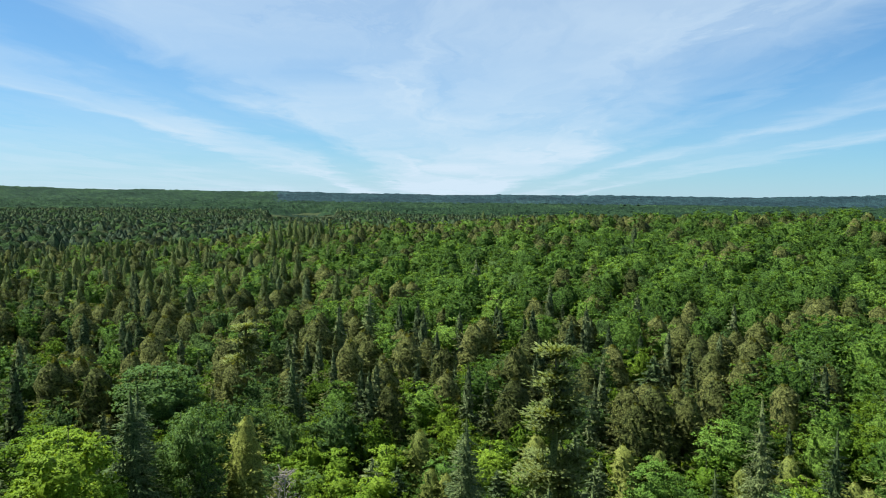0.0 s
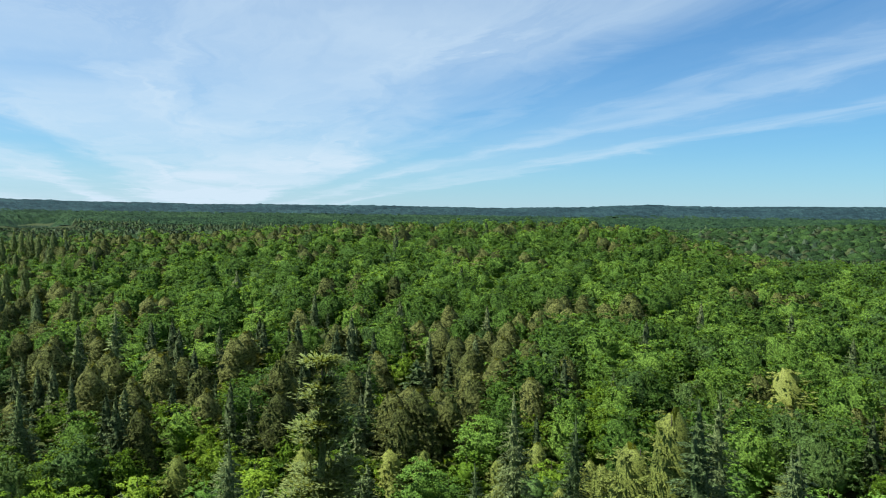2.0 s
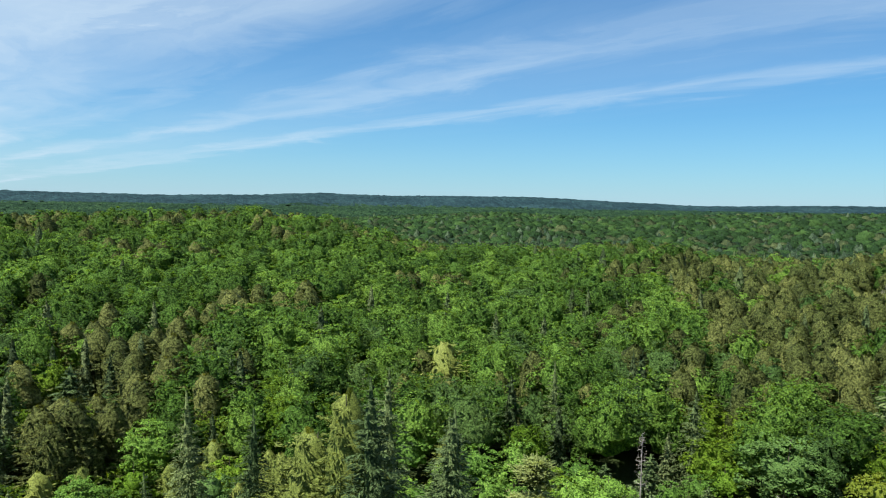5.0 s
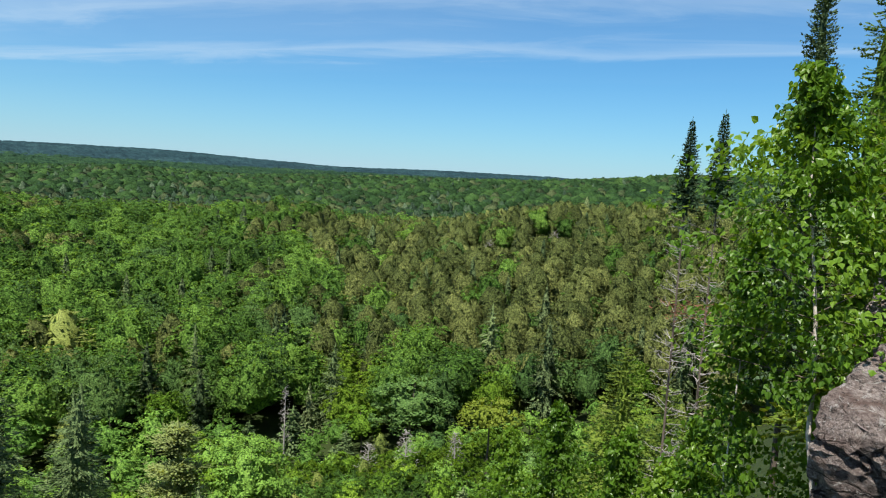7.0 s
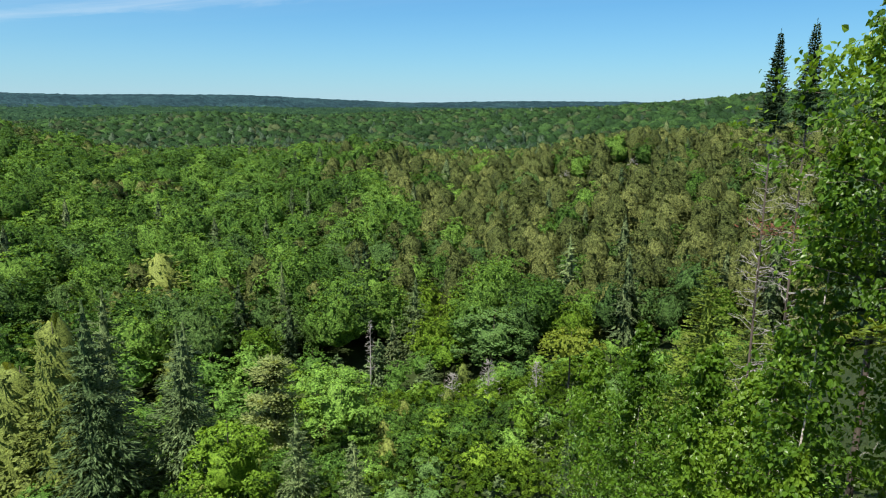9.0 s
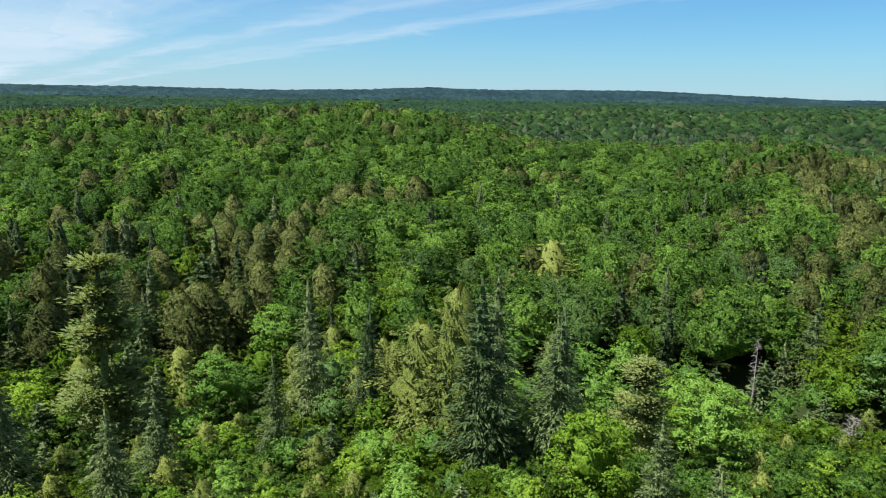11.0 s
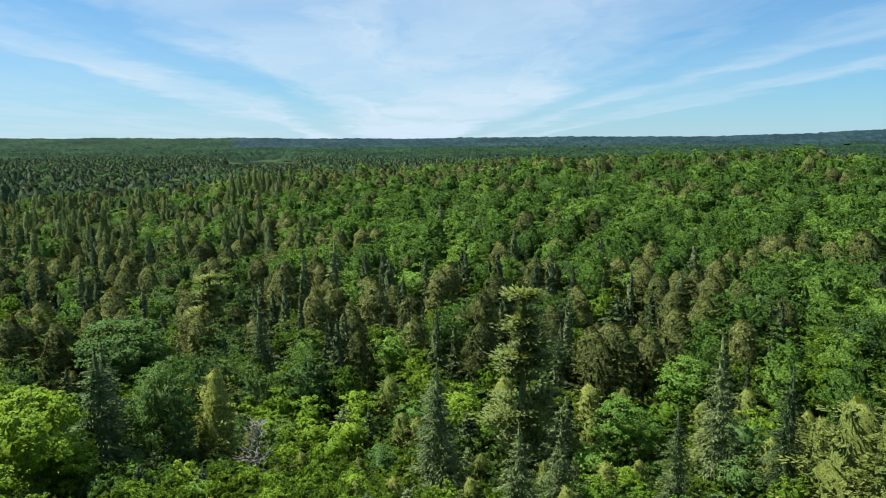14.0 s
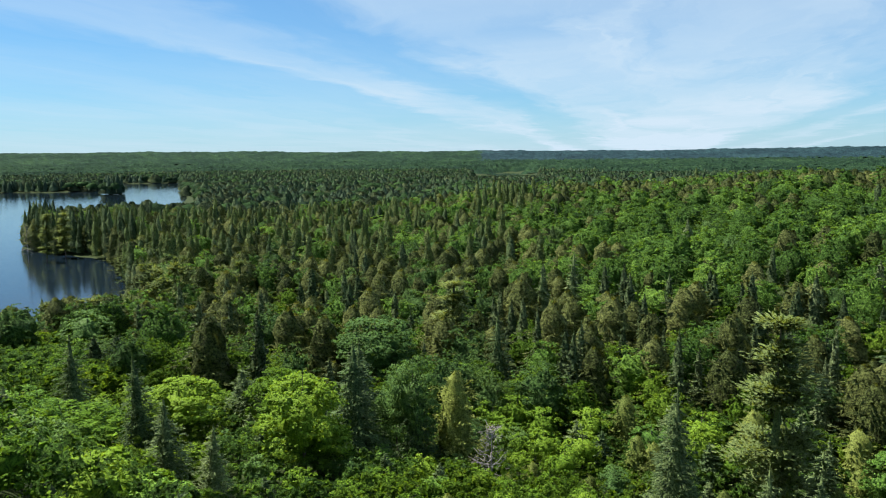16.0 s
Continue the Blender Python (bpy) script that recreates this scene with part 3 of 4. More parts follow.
# ---- ground, water ----
def polar_sheet(rs, azs, zf, keep=None):
    A, R = np.meshgrid(np.radians(azs), rs)
    x, y = R * np.sin(A), R * np.cos(A)
    z = zf(x.ravel(), y.ravel())
    v = np.column_stack([x.ravel(), y.ravel(), z])
    nr, na = A.shape
    i = np.arange(nr * na).reshape(nr, na)
    f = np.stack([i[:-1, :-1], i[:-1, 1:], i[1:, 1:], i[1:, :-1]], -1).reshape(-1, 4)[:, ::-1]
    if keep is not None:
        f = f[keep(v[f].mean(1))]
    return v, f


rs = np.concatenate([[0.02], np.geomspace(0.7, 4900, 150)])
azs = np.concatenate([np.arange(-180, -60, 3.0), np.arange(-60, 115, 0.8), np.arange(115, 179, 3.0), [180.0]])
v, f = polar_sheet(rs, azs, land)
tagged(new("ground", mesh_of("ground", v, f, SOIL, flat=False)), "dark mossy forest floor falling from a cliff to a valley", "ground", kind="structure")

wv = np.array([(-1500, 100, 0), (150, 100, 0), (150, 1950, 0), (-1500, 1950, 0)], float)
tagged(new("water", mesh_of("water", wv, np.array([[0, 1, 2, 3]]), WATER)), "calm blue lake water between wooded shores", "lake", kind="structure")

# ---- the woods ----


def stand(az, r, x, y, rng):
    """Which kind of tree grows at a place: shares of maple, lime, ash, spruce, cedar, pine."""
    nz = 0.5 + 0.5 * waves(np.array([x]), np.array([y]), 23, 0.5)[0]
    nz2 = 0.5 + 0.5 * waves(np.array([x]), np.array([y]), 11, 2.2)[0]
    # stands run into one another
    az = az + 9 * (nz - 0.5) + rng.normal() * 2.5
    r = r * (1 + 0.25 * (nz2 - 0.5) + rng.normal() * 0.05)
    if r > 450:
        if az > 38:
            w = (0.8, 0, 0.05, 0.05, 0.10, 0) if r > 620 or nz > 0.7 else (0.25, 0, 0.1, 0.35, 0.3, 0)
        else:
            w = (0.42, 0, 0.05, 0.20, 0.28, 0.05) if nz > 0.5 else (0.10, 0, 0.05, 0.38, 0.40, 0.07)
    elif az < -9 and r > 112:
        w = (0.18, 0.02, 0.10, 0.14, 0.40, 0.16) if r > 165 else (0.26, 0.12, 0.12, 0.16, 0.32, 0.02)
        if az < -30 and r > 250:
            w = (0.05, 0, 0.03, 0.24, 0.38, 0.30)
    elif az < -9:
        w = (0.14, 0.42, 0.18, 0.18, 0.08, 0)
    elif r > 165 and az < 46:
        edge = 0.62 if (r > 320 and az < 22) else 0.35 if r > 305 else 0.0
        w = (0.93 - edge, 0.02, 0.04, 0.01, edge, 0) if nz2 < 0.68 else (0.25, 0, 0.05, 0.04, 0.66, 0)
    elif az < 12:
        w = (0.10, 0.26, 0.10, 0.26, 0.28, 0)
    elif az < 27:
        w = (0.14, 0.08, 0.08, 0.12, 0.58, 0) if nz > 0.25 or r < 110 else (0.5, 0.12, 0.13, 0.1, 0.15, 0)
    elif az < 62 and r < 125:
        w = (0.52, 0.22, 0.13, 0.06, 0.07, 0)
    elif az < 62:
        w = (0.66, 0.16, 0.12, 0.04, 0.02, 0) if nz < 0.62 else (0.08, 0, 0.04, 0.04, 0.84, 0)
    else:
        w = (0.10, 0.02, 0.06, 0.06, 0.76, 0) if r > 118 else (0.36, 0.27, 0.15, 0.07, 0.15, 0)
    w = np.array(w)
    return ("maple", "lime", "ash", "spruce", "cedar", "pine")[rng.choice(6, p=w / w.sum())]


SPRUCES_LEFT = [
    (-30.8, 67.6, 25.6, 6.5), (-21.8, 147.7, 21.3, 5), (-17.0, 158.4, 23.0, 6), (0.4, 329.3, 24.0, 11),
    (35.3, 74.4, 23.2, 5.5), (39.2, 67.8, 21.9, 5), (47.2, 54.8, 27.2, 7), (54.2, 52.2, 21.7, 6),
    (26.5, 65.1, 19.0, 4), (14.7, 64.7, 17.4, 4.5), (9.8, 61.6, 19.0, 4), (3.0, 72.3, 21.2, 5.5),
    (38.1, 124.7, 16.9, 7.5), (41.3, 48.9, 28.4, 8), (47.5, 45.9, 25.0, 7.5), (89.6, 63.8, 20.5, 4)]
SPRUCES_RIGHT = [
    (95.2, 44.1, 18.9, 5.5), (115.3, 24.2, 23.6, 6), (41.0, 28.7, 22.4, 3.5), (38.8, 22.7, 21.8, 3),
    (39.0, 8.0, 27.7, 1.7), (-48.5, 55.9, 26.0, 4.5), (-40.5, 49.6, 24.5, 4.5), (-35.3, 48.5, 23.1, 3.5),
    (-61.2, 60.5, 26.0, 4.5), (-24.6, 70.7, 21.3, 5), (-32.2, 73.1, 24.3, 6), (-23.0, 107.3, 19.8, 6),
    (2.7, 69.6, 22.3, 5), (-46.4, 71.2, 20.5, 6)]
PINES = [
    (13.1, 78.3, 28.2, 12.5), (-34.1, 119.5, 24.1, 10), (54.5, 40.7, 20.9, 8), (-259.1, 250.0, 23.4, 9),
    (-260.7, 262.6, 22.5, 9)]
ASHES = [
    (-41.4, 101.2, 20.5, 13), (-24.8, 71.1, 23.4, 6), (87.3, 28.7, 17.9, 11), (-42.7, 103.4, 20.1, 13),
    (-90.3, 93.6, 20.7, 9), (-27.6, 72.8, 22.0, 6)]
LIMES = [
    (-32.2, 59.2, 24.7, 9), (39.4, 33.9, 21.8, 7), (-31.8, 61.1, 19.3, 7), (-41.5, 70.6, 21.0, 8),
    (-47.8, 61.6, 22.3, 9), (-45.1, 42.6, 24.4, 10)]
CEDARS = [
    (92.7, 91.5, 19.2, 9), (43.6, 62.6, 20.1, 8), (126.3, 155.4, 15.2, 10), (135.7, 147.3, 17.4, 10),
    (42.7, 55.6, 25.9, 6), (-21.5, 74.8, 20.9, 5)]
MAPLES = [
    (25.6, 80.4, 14.6, 7), (37.8, 90.8, 15.9, 8), (56.4, 34.2, 19.8, 8), (-45.1, 39.7, 25.9, 5)]
YELLOWS = [
    (70.4, 14.5, 21.9, 7)]
SNAGS = [
    (79.1, 42.9, 16.9, 2.5), (72.5, 28.6, 13.4, 4), (72.0, 24.0, 16.4, 4), (71.6, 18.3, 17.2, 3),
    (228.0, 29.1, 28.7, 7), (214.7, 47.5, 25.6, 7), (-15.9, 70.0, 16.9, 6), (-265.3, 246.4, 17.9, 7)]
MARKED = [(k, *t) for k, ts in (("spruce", SPRUCES_LEFT + SPRUCES_RIGHT), ("pine", PINES), ("ash", ASHES), ("lime", LIMES), ("cedar", CEDARS),
                                ("maple", MAPLES), ("yellow", YELLOWS), ("snag", SNAGS)) for t in ts]
LABELS = {
    "maple": ("leafy maple with a rounded deep green crown", "tree", "maples on the slope"),
    "lime": ("young broadleaf tree with a bright yellow-green crown", "tree", "bright young trees"),
    "ash": ("broadleaf tree with a dull blue-green crown", "tree", "ash trees below the cliff"),
    "yellow": ("thin tree with a flat yellowish leafy top", "tree", "yellowish trees"),
    "spruce": ("dark narrow spruce with drooping layered boughs", "tree", "spruces below the cliff"),
    "cedar": ("olive-brown conifer with ragged feathery sprays", "tree", "olive conifers on the slope"),
    "pine": ("tall white pine with level tufted boughs", "tree", "white pines"),
    "snag": ("dead bare grey tree with brittle limbs", "dead tree", "dead trees"),
}


def model_tree(kind, seed, level=0):
    """A whole tree of its kind, an Empty with trunk and crown, standing at the origin."""
    rng = np.random.default_rng(seed)
    H, W = SIZE[kind]
    root = new(kind + "_tree")
    label, cat, group = LABELS[kind]
    tagged(root, label, cat, group)
    tv, tf = trunk_mesh(rng, H, {"pine": 0.3, "spruce": 0.19}.get(kind, 0.2), 0.01 if kind in ("spruce", "pine") else 0.03)
    part("trunk", mesh_of(kind + "_trunk", tv, tf, BARK, flat=False), root)
    cv, cn = crown_verts(kind, rng, level)
    part("crown", mesh_of(kind + "_crown", cv, quads(cv), LEAF[kind], normals=cn), root)
    return root


MODELS = {k: [model_tree(k, 40 + 7 * i + s) for s in range(3 if k not in ("yellow", "pine") else 2)] for i, k in enumerate(SIZE)}
FINE = {k: [model_tree(k, 140 + 7 * i + s, -1) for s in range(2)] for i, k in enumerate(SIZE) if k != "yellow"}
USED = set()


def plant(kind, x, y, z, height, width, rng, fine=False):
    """Stands a tree of that height and width; the model itself is used first."""
    models = FINE.get(kind) if fine and kind in FINE else MODELS[kind]
    pick = models[rng.integers(len(models))]
    H, W = SIZE[kind]
    m = pose(x, y, z, rng.normal() * 1.2, rng.normal() * 1.2, rng.uniform(0, 360)) @ Matrix.Diagonal((width / W, width / W, height / H, 1))
    if pick not in USED:
        USED.add(pick)
        pick.matrix_basis = m
        return pick
    src = pick.matrix_basis.copy()
    pick.matrix_basis = Matrix()
    ob = copy_thing(pick, m)
    pick.matrix_basis = src
    ob.matrix_basis = m
    return ob


def snag(x, y, z, height, width, seed):
    rng = np.random.default_rng(seed)
    root = new("dead_tree")
    tagged(root, *LABELS["snag"])
    root.location = (x, y, z)
    tv, tf = joined([trunk_mesh(rng, height, 0.14, 0.0, 6)] + bare_limbs(rng, height, width, 26))
    part("trunk", mesh_of("snag_trunk", tv, tf, DEADWOOD, flat=False), root)
    lumps = 30
    i = np.arange(lumps * 6)
    h = rng.uniform(0.3, 0.98, len(i))
    th = rng.uniform(0, 6.283, len(i))
    rad = width / 2 * (1.05 - h) ** 0.6 * rng.uniform(0.25, 1.0, len(i))
    pos = np.stack([np.cos(th) * rad, np.sin(th) * rad, h * height], 1)
    way = np.stack([np.cos(th), np.sin(th), rng.uniform(-0.3, 0.9, len(i))], 1) + rng.normal(size=(len(i), 3)) * 0.4
    wv, wn = leaves(pos, way, rng.normal(size=(len(i), 3)), width * 0.14, width * 0.009 + 0.01, 0.2)
    part("fine_wood", mesh_of("fine_wood", wv, quads(wv), DEADWOOD), root)["kind"] = "stuff"
    return root


rng = np.random.default_rng(11)
for i, (kind, x, y, top, width) in enumerate(MARKED):
    z = ground_z(x, y)
    height = max(top - z, 5.0)
    if kind == "snag":
        snag(x, y, z, height, width, 500 + i)
    else:
        plant(kind, x, y, z - 0.2, height * 1.02, width * {"spruce": 1.32, "cedar": 1.7}.get(kind, 1.0), rng, math.hypot(x, y) < 112)

# the sight line from the lookout, to thin the trees that hills hide
SIGHT_AZ = np.arange(-64, 112, 0.5)
SIGHT_R = np.arange(40, 1500, 6.0)
AA, RR = np.meshgrid(np.radians(SIGHT_AZ), SIGHT_R, indexing="ij")
tops = (land((RR * np.sin(AA)).ravel(), (RR * np.cos(AA)).ravel()).reshape(RR.shape) + 10.0 - 45.0) / RR
SIGHT = np.maximum.accumulate(tops, 1)


def grid_points(r0, r1, step, rng, az0=-58, az1=106):
    k = int(r1 / step) + 2
    gx, gy = np.meshgrid(np.arange(-k, k + 1), np.arange(-k, k + 1))
    p = np.stack([gx.ravel() + 0.5 * (gy.ravel() % 2), gy.ravel() * 0.9], 1) * step
    p = p + rng.uniform(-0.36, 0.36, p.shape) * step
    r, az = np.hypot(p[:, 0], p[:, 1]), np.degrees(np.arctan2(p[:, 0], p[:, 1]))
    ok = (r >= r0) & (r < r1) & (az > az0) & (az < az1)
    p, r, az = p[ok], r[ok], az[ok]
    dry = ~wet(p[:, 0], p[:, 1])
    p, r, az = p[dry], r[dry], az[dry]
    return p, r, az, land(p[:, 0], p[:, 1])


def tree_size(kind, r, rng):
    H, W = {"maple": (14.0, 10.6), "lime": (9.5, 7.0), "ash": (13, 9.0), "spruce": (14.5, 6.0), "cedar": (13.6, 12.0), "pine": (17.5, 8.5)}[kind]
    k = rng.uniform(0.88, 1.12) if r > 460 else rng.uniform(0.84, 1.1) if kind == "cedar" else rng.uniform(0.74, 1.18)
    return H * k, W * k * rng.uniform(0.85, 1.15)


marked_xy = np.array([(t[1], t[2]) for t in MARKED])
marked_w = np.array([t[4] for t in MARKED])
m_az = np.degrees(np.arctan2(marked_xy[:, 0], marked_xy[:, 1]))
m_r = np.hypot(marked_xy[:, 0], marked_xy[:, 1])
m_top = np.array([t[3] for t in MARKED])
m_bare = np.array([t[0] == "snag" and math.hypot(t[1], t[2]) < 300 for t in MARKED])
m_low = (m_top - np.where(m_bare, 0.2, 0.45) * np.minimum(m_top - land(marked_xy[:, 0], marked_xy[:, 1]), 16) - 45) / m_r


def headroom(az, r, w, z):
    """Greatest height of a tree that leaves the taller single trees behind it in sight."""
    hit = (m_r > r + 1) & ((m_r < 140) | m_bare) & (m_r < r + 55) & (np.abs(m_az - az) < np.degrees(w * 0.5 / r + marked_w * 0.35 / m_r))
    return (45 + r * m_low[hit].min() - z) if hit.any() else 99.0


# single trees on the near slope
rng = np.random.default_rng(23)
P, R, A, Z = grid_points(16, 96, 4.9, rng, -58, 94)
for (x, y), r, az, z in zip(P, R, A, Z):
    if np.any(np.hypot(marked_xy[:, 0] - x, marked_xy[:, 1] - y) < 1.2 + marked_w * 0.36):
        continue
    kind = stand(az, r, x, y, rng)
    if kind == "pine":
        kind = "cedar"
    if r < 26 and az < 55:
        continue
    h, w = tree_size(kind, r, rng)
    if az < 12 and kind in ("maple", "lime", "ash"):
        h, w = h * 0.9, w * 0.9
    # the nearest trees stay low, so that the slope behind shows
    h = min(h, max(4.0, 45 - np.interp(r, (20, 30, 45, 60, 80, 100), (0.74, 0.66, 0.60, 0.52, 0.41, 0.29)) * r - rng.uniform(0, 3) - z))
    h = min(h, max(4.0, headroom(az, r, min(w, h * 0.8), z)))
    if h < 2.5:
        continue
    plant(kind, x, y, z - 0.2, h, min(w, h * 0.8), rng)

# undergrowth between the near trees
rng = np.random.default_rng(29)
P, R, A, Z = grid_points(9, 190, 2.45, rng, -60, 96)
out, turned, shades = {"lime": [], "maple": []}, {"lime": [], "maple": []}, {"lime": [], "maple": []}
bush = [broad_crown(np.random.default_rng(300 + j), 2.6, 3.4, 7, 4, 4, 0.33, 0.0, 0.0) for j in range(5)]
for (x, y), r, az, z in zip(P, R, A, Z):
    if x * math.sin(radians(25)) + y * math.cos(radians(25)) < 3.0 or (r < 27 and az < 25) or r > (190 if az < -44 else 104 if az < 30 else 84):
        continue
    k = "lime" if waves(np.array([x]), np.array([y]), 9, 0.7)[0] > 0.05 else "maple"
    pv, pn = bush[rng.integers(5)]
    q = pv * rng.uniform(0.8, 1.5) * (1.0 if r < 95 else 1.5)
    out[k].append(q + (x, y, z - 0.2)), turned[k].append(pn), shades[k].append(np.full(len(q), rng.uniform()))
for k in out:
    vv = np.concatenate(out[k])
    tagged(new("undergrowth_" + k, mesh_of("undergrowth", vv, quads(vv), BRUSH[k], np.concatenate(shades[k]), True, np.concatenate(turned[k]))),
           "thick green undergrowth of saplings and bushes", "undergrowth", kind="stuff")

for ms in (*MODELS.values(), *FINE.values()):
    for ob in ms:
        if ob not in USED:
            for o in (*ob.children_recursive, ob):
                bpy.data.objects.remove(o)

# trees that line the lake and cover its island: place and height
SHORE = []
rng = np.random.default_rng(37)
for (x0, y0), (x1, y1) in zip(LAKE[3:10], LAKE[4:11]):
    long = math.hypot(x1 - x0, y1 - y0)
    for k in range(int(long / 3.4)):
        t = (k + rng.uniform(0, 1)) * 3.4 / long
        nx, ny = (y1 - y0) / long, -(x1 - x0) / long
        off = rng.uniform(1.5, 8.0)
        for sg in (1, -1):
            x, y = x0 + (x1 - x0) * t + nx * off * sg, y0 + (y1 - y0) * t + ny * off * sg
            if not wet(np.array([x]), np.array([y]))[0]:
                far = math.hypot(x, y)
                SHORE.append((x, y, rng.uniform(15, 21) if far > 330 else rng.uniform(7, 11)))
for az, r in ((-41.9, 1030), (-41.6, 1015), (-41.3, 1010), (-41.0, 1020), (-40.75, 1030), (-41.4, 1035), (-41.1, 1040), (-41.7, 1040)):
    SHORE.append((r * math.sin(radians(az)), r * math.cos(radians(az)), rng.uniform(20, 27)))

# joined woods by distance
rng = np.random.default_rng(31)
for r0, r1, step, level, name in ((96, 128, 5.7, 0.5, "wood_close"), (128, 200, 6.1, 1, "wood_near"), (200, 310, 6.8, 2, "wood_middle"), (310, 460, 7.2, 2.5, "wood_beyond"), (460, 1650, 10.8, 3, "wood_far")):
    P, R, A, Z = grid_points(r0, r1, step, rng, -60, 108)
    protos = {k: [crown_verts(k, np.random.default_rng(900 + j), level) for j in range(4)] for k in SIZE}
    if level >= 2:
        for j in (2, 3):
            pv, pn = crown_verts("pine", np.random.default_rng(900 + j), level)
            protos["spruce"][j] = (pv * (0.8, 0.8, 0.85), pn)
    out, turned, shades = ({k: [] for k in SIZE} for _ in range(3))
    lined = [e for e in SHORE if r0 <= math.hypot(e[0], e[1]) < r1]
    for (x, y), r, az, z, tall in [*zip(P, R, A, Z, [0.0] * len(P)), *[(e[:2], math.hypot(e[0], e[1]), math.degrees(math.atan2(e[0], e[1])), ground_z(e[0], e[1]), e[2]) for e in lined]]:
        if np.any(np.hypot(marked_xy[:, 0] - x, marked_xy[:, 1] - y) < 0.8 + marked_w * 0.34):
            continue
        if r > 1320 and az > -4:
            continue
        kind = stand(az, r, x, y, rng)
        h, w = tree_size(kind, r, rng)
        if tall:
            kind, h, w = "spruce", tall, tall * rng.uniform(0.34, 0.46) / (1.0 if level < 3 else 1.75)
        if az < 12 and r < 165 and kind in ("maple", "lime", "ash"):
            h, w = h * 0.88, w * 0.95
        if az < -40.5 and r < 215:
            h = max(2.5, min(h, 45 - r * 0.166 - z - rng.uniform(0, 2)))
        if az < -35.5 and 330 < r < 900 and not tall:
            h = max(3.0, min(h, 45 - r * 0.058 - z + rng.uniform(-1.5, 1.0)))
        if -14 < az < -8.5 and 520 < r < 1700:
            h = max(2.0, min(h, 45 - r * 0.0275 - z + rng.uniform(-1.5, 0.5)))
        if az < -38 and 330 < r < 520:
            h = h * 1.15
        if r < 290:
            h = min(h, max(5.5, headroom(az, r, w, z)))
            w = min(w, h * 0.9)
        i = min(max(int((az + 64) / 0.5), 0), len(SIGHT_AZ) - 1)
        j = min(max(int((r - 30 - 40) / 6), 0), len(SIGHT_R) - 1)
        if (z + h - 45) / r < SIGHT[i, j] - (0.010 if level < 3 else 0.004) and rng.uniform() < (0.85 if level < 3 else 0.97):
            continue
        if level == 3:
            w *= 1.75
        H, W = SIZE[kind]
        a = rng.uniform(0, 6.283)
        ca, sa_ = math.cos(a), math.sin(a)
        pv, pn = protos[kind][rng.integers(4)]
        q, qn = np.empty_like(pv), pn.copy()
        qn[:, 0], qn[:, 1] = pn[:, 0] * ca - pn[:, 1] * sa_, pn[:, 0] * sa_ + pn[:, 1] * ca
        turned[kind].append(qn)
        q[:, 0] = (pv[:, 0] * ca - pv[:, 1] * sa_) * w / W + x
        q[:, 1] = (pv[:, 0] * sa_ + pv[:, 1] * ca) * w / W + y
        q[:, 2] = pv[:, 2] * h / H + z - 0.3
        out[kind].append(q)
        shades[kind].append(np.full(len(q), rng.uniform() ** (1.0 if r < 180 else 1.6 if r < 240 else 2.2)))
    for k in SIZE:
        if out[k]:
            vv = np.concatenate(out[k])
            words = {"maple": "maples with rounded green crowns", "lime": "bright young broadleaf trees", "ash": "dull green broadleaf trees", "spruce": "dark pointed spruces",
                     "cedar": "olive-brown feathery conifers", "pine": "tall tufted pines", "yellow": "yellowish trees"}[k]
            tagged(new(k + "_" + name, mesh_of(k + "_" + name, vv, quads(vv), (FAROFF_HAZED if level == 3 else FIELD)[k], np.concatenate(shades[k]), True, np.concatenate(turned[k]))), "dense wood of " + words, "woodland", kind="stuff")

# far canopy
rng = np.random.default_rng(5)


def canopy(x, y):
    r = np.hypot(x, y)
    # the wood's edge comes down to the ground at its near side and along the water
    edge = np.where(x > -0.07 * y, smooth(1288, 1330, r), smooth(1596, 1650, r)) * smooth(2, 26, np.minimum(shore(LAKE, x, y), shore(POND, x, y)))
    z = land(x, y) + 11 * edge + 2.2 * waves(x, y, 9, 0.3) + 1.5 * waves(x, y, 31, 1.3)
    return z + rng.uniform(-1, 1, len(x)) * edge * (4.5 - 2.5 * smooth(2000, 2600, r))


def wood_sheet(name, label, r0, r1, rings, step, mat, az0=-62, az1=110):
    cv, cf = polar_sheet(np.geomspace(r0, r1, rings), np.arange(az0, az1, step), canopy, keep=lambda c: ~wet(c[:, 0], c[:, 1]) & ((c[:, 0] > -0.07 * c[:, 1]) | (np.hypot(c[:, 0], c[:, 1]) > 1600)))
    cs = 0.5 + 0.5 * waves(cv[:, 0], cv[:, 1], 60, 0.9)
    cs = np.clip(cs * 0.6 + 0.2 * waves(cv[:, 0], cv[:, 1], 21, 0.2) + rng.uniform(-0.2, 0.5, len(cv)), 0, 1)
    tagged(new(name, mesh_of(name, cv, cf, mat, cs)), label, "woodland", kind="stuff")


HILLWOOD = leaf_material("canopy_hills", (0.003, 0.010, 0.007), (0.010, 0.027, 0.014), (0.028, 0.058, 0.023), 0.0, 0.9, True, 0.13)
# aerial haze of the far ridges is mixed into these leaf colours as blue
FARWOOD_HAZED = leaf_material("canopy_far_hazed", (0.004, 0.011, 0.014), (0.010, 0.026, 0.032), (0.022, 0.050, 0.052), 0.0, 0.9, True, 0.05)
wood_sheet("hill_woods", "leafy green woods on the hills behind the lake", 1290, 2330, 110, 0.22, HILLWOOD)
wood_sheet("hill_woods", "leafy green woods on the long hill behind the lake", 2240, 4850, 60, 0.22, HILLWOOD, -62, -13)
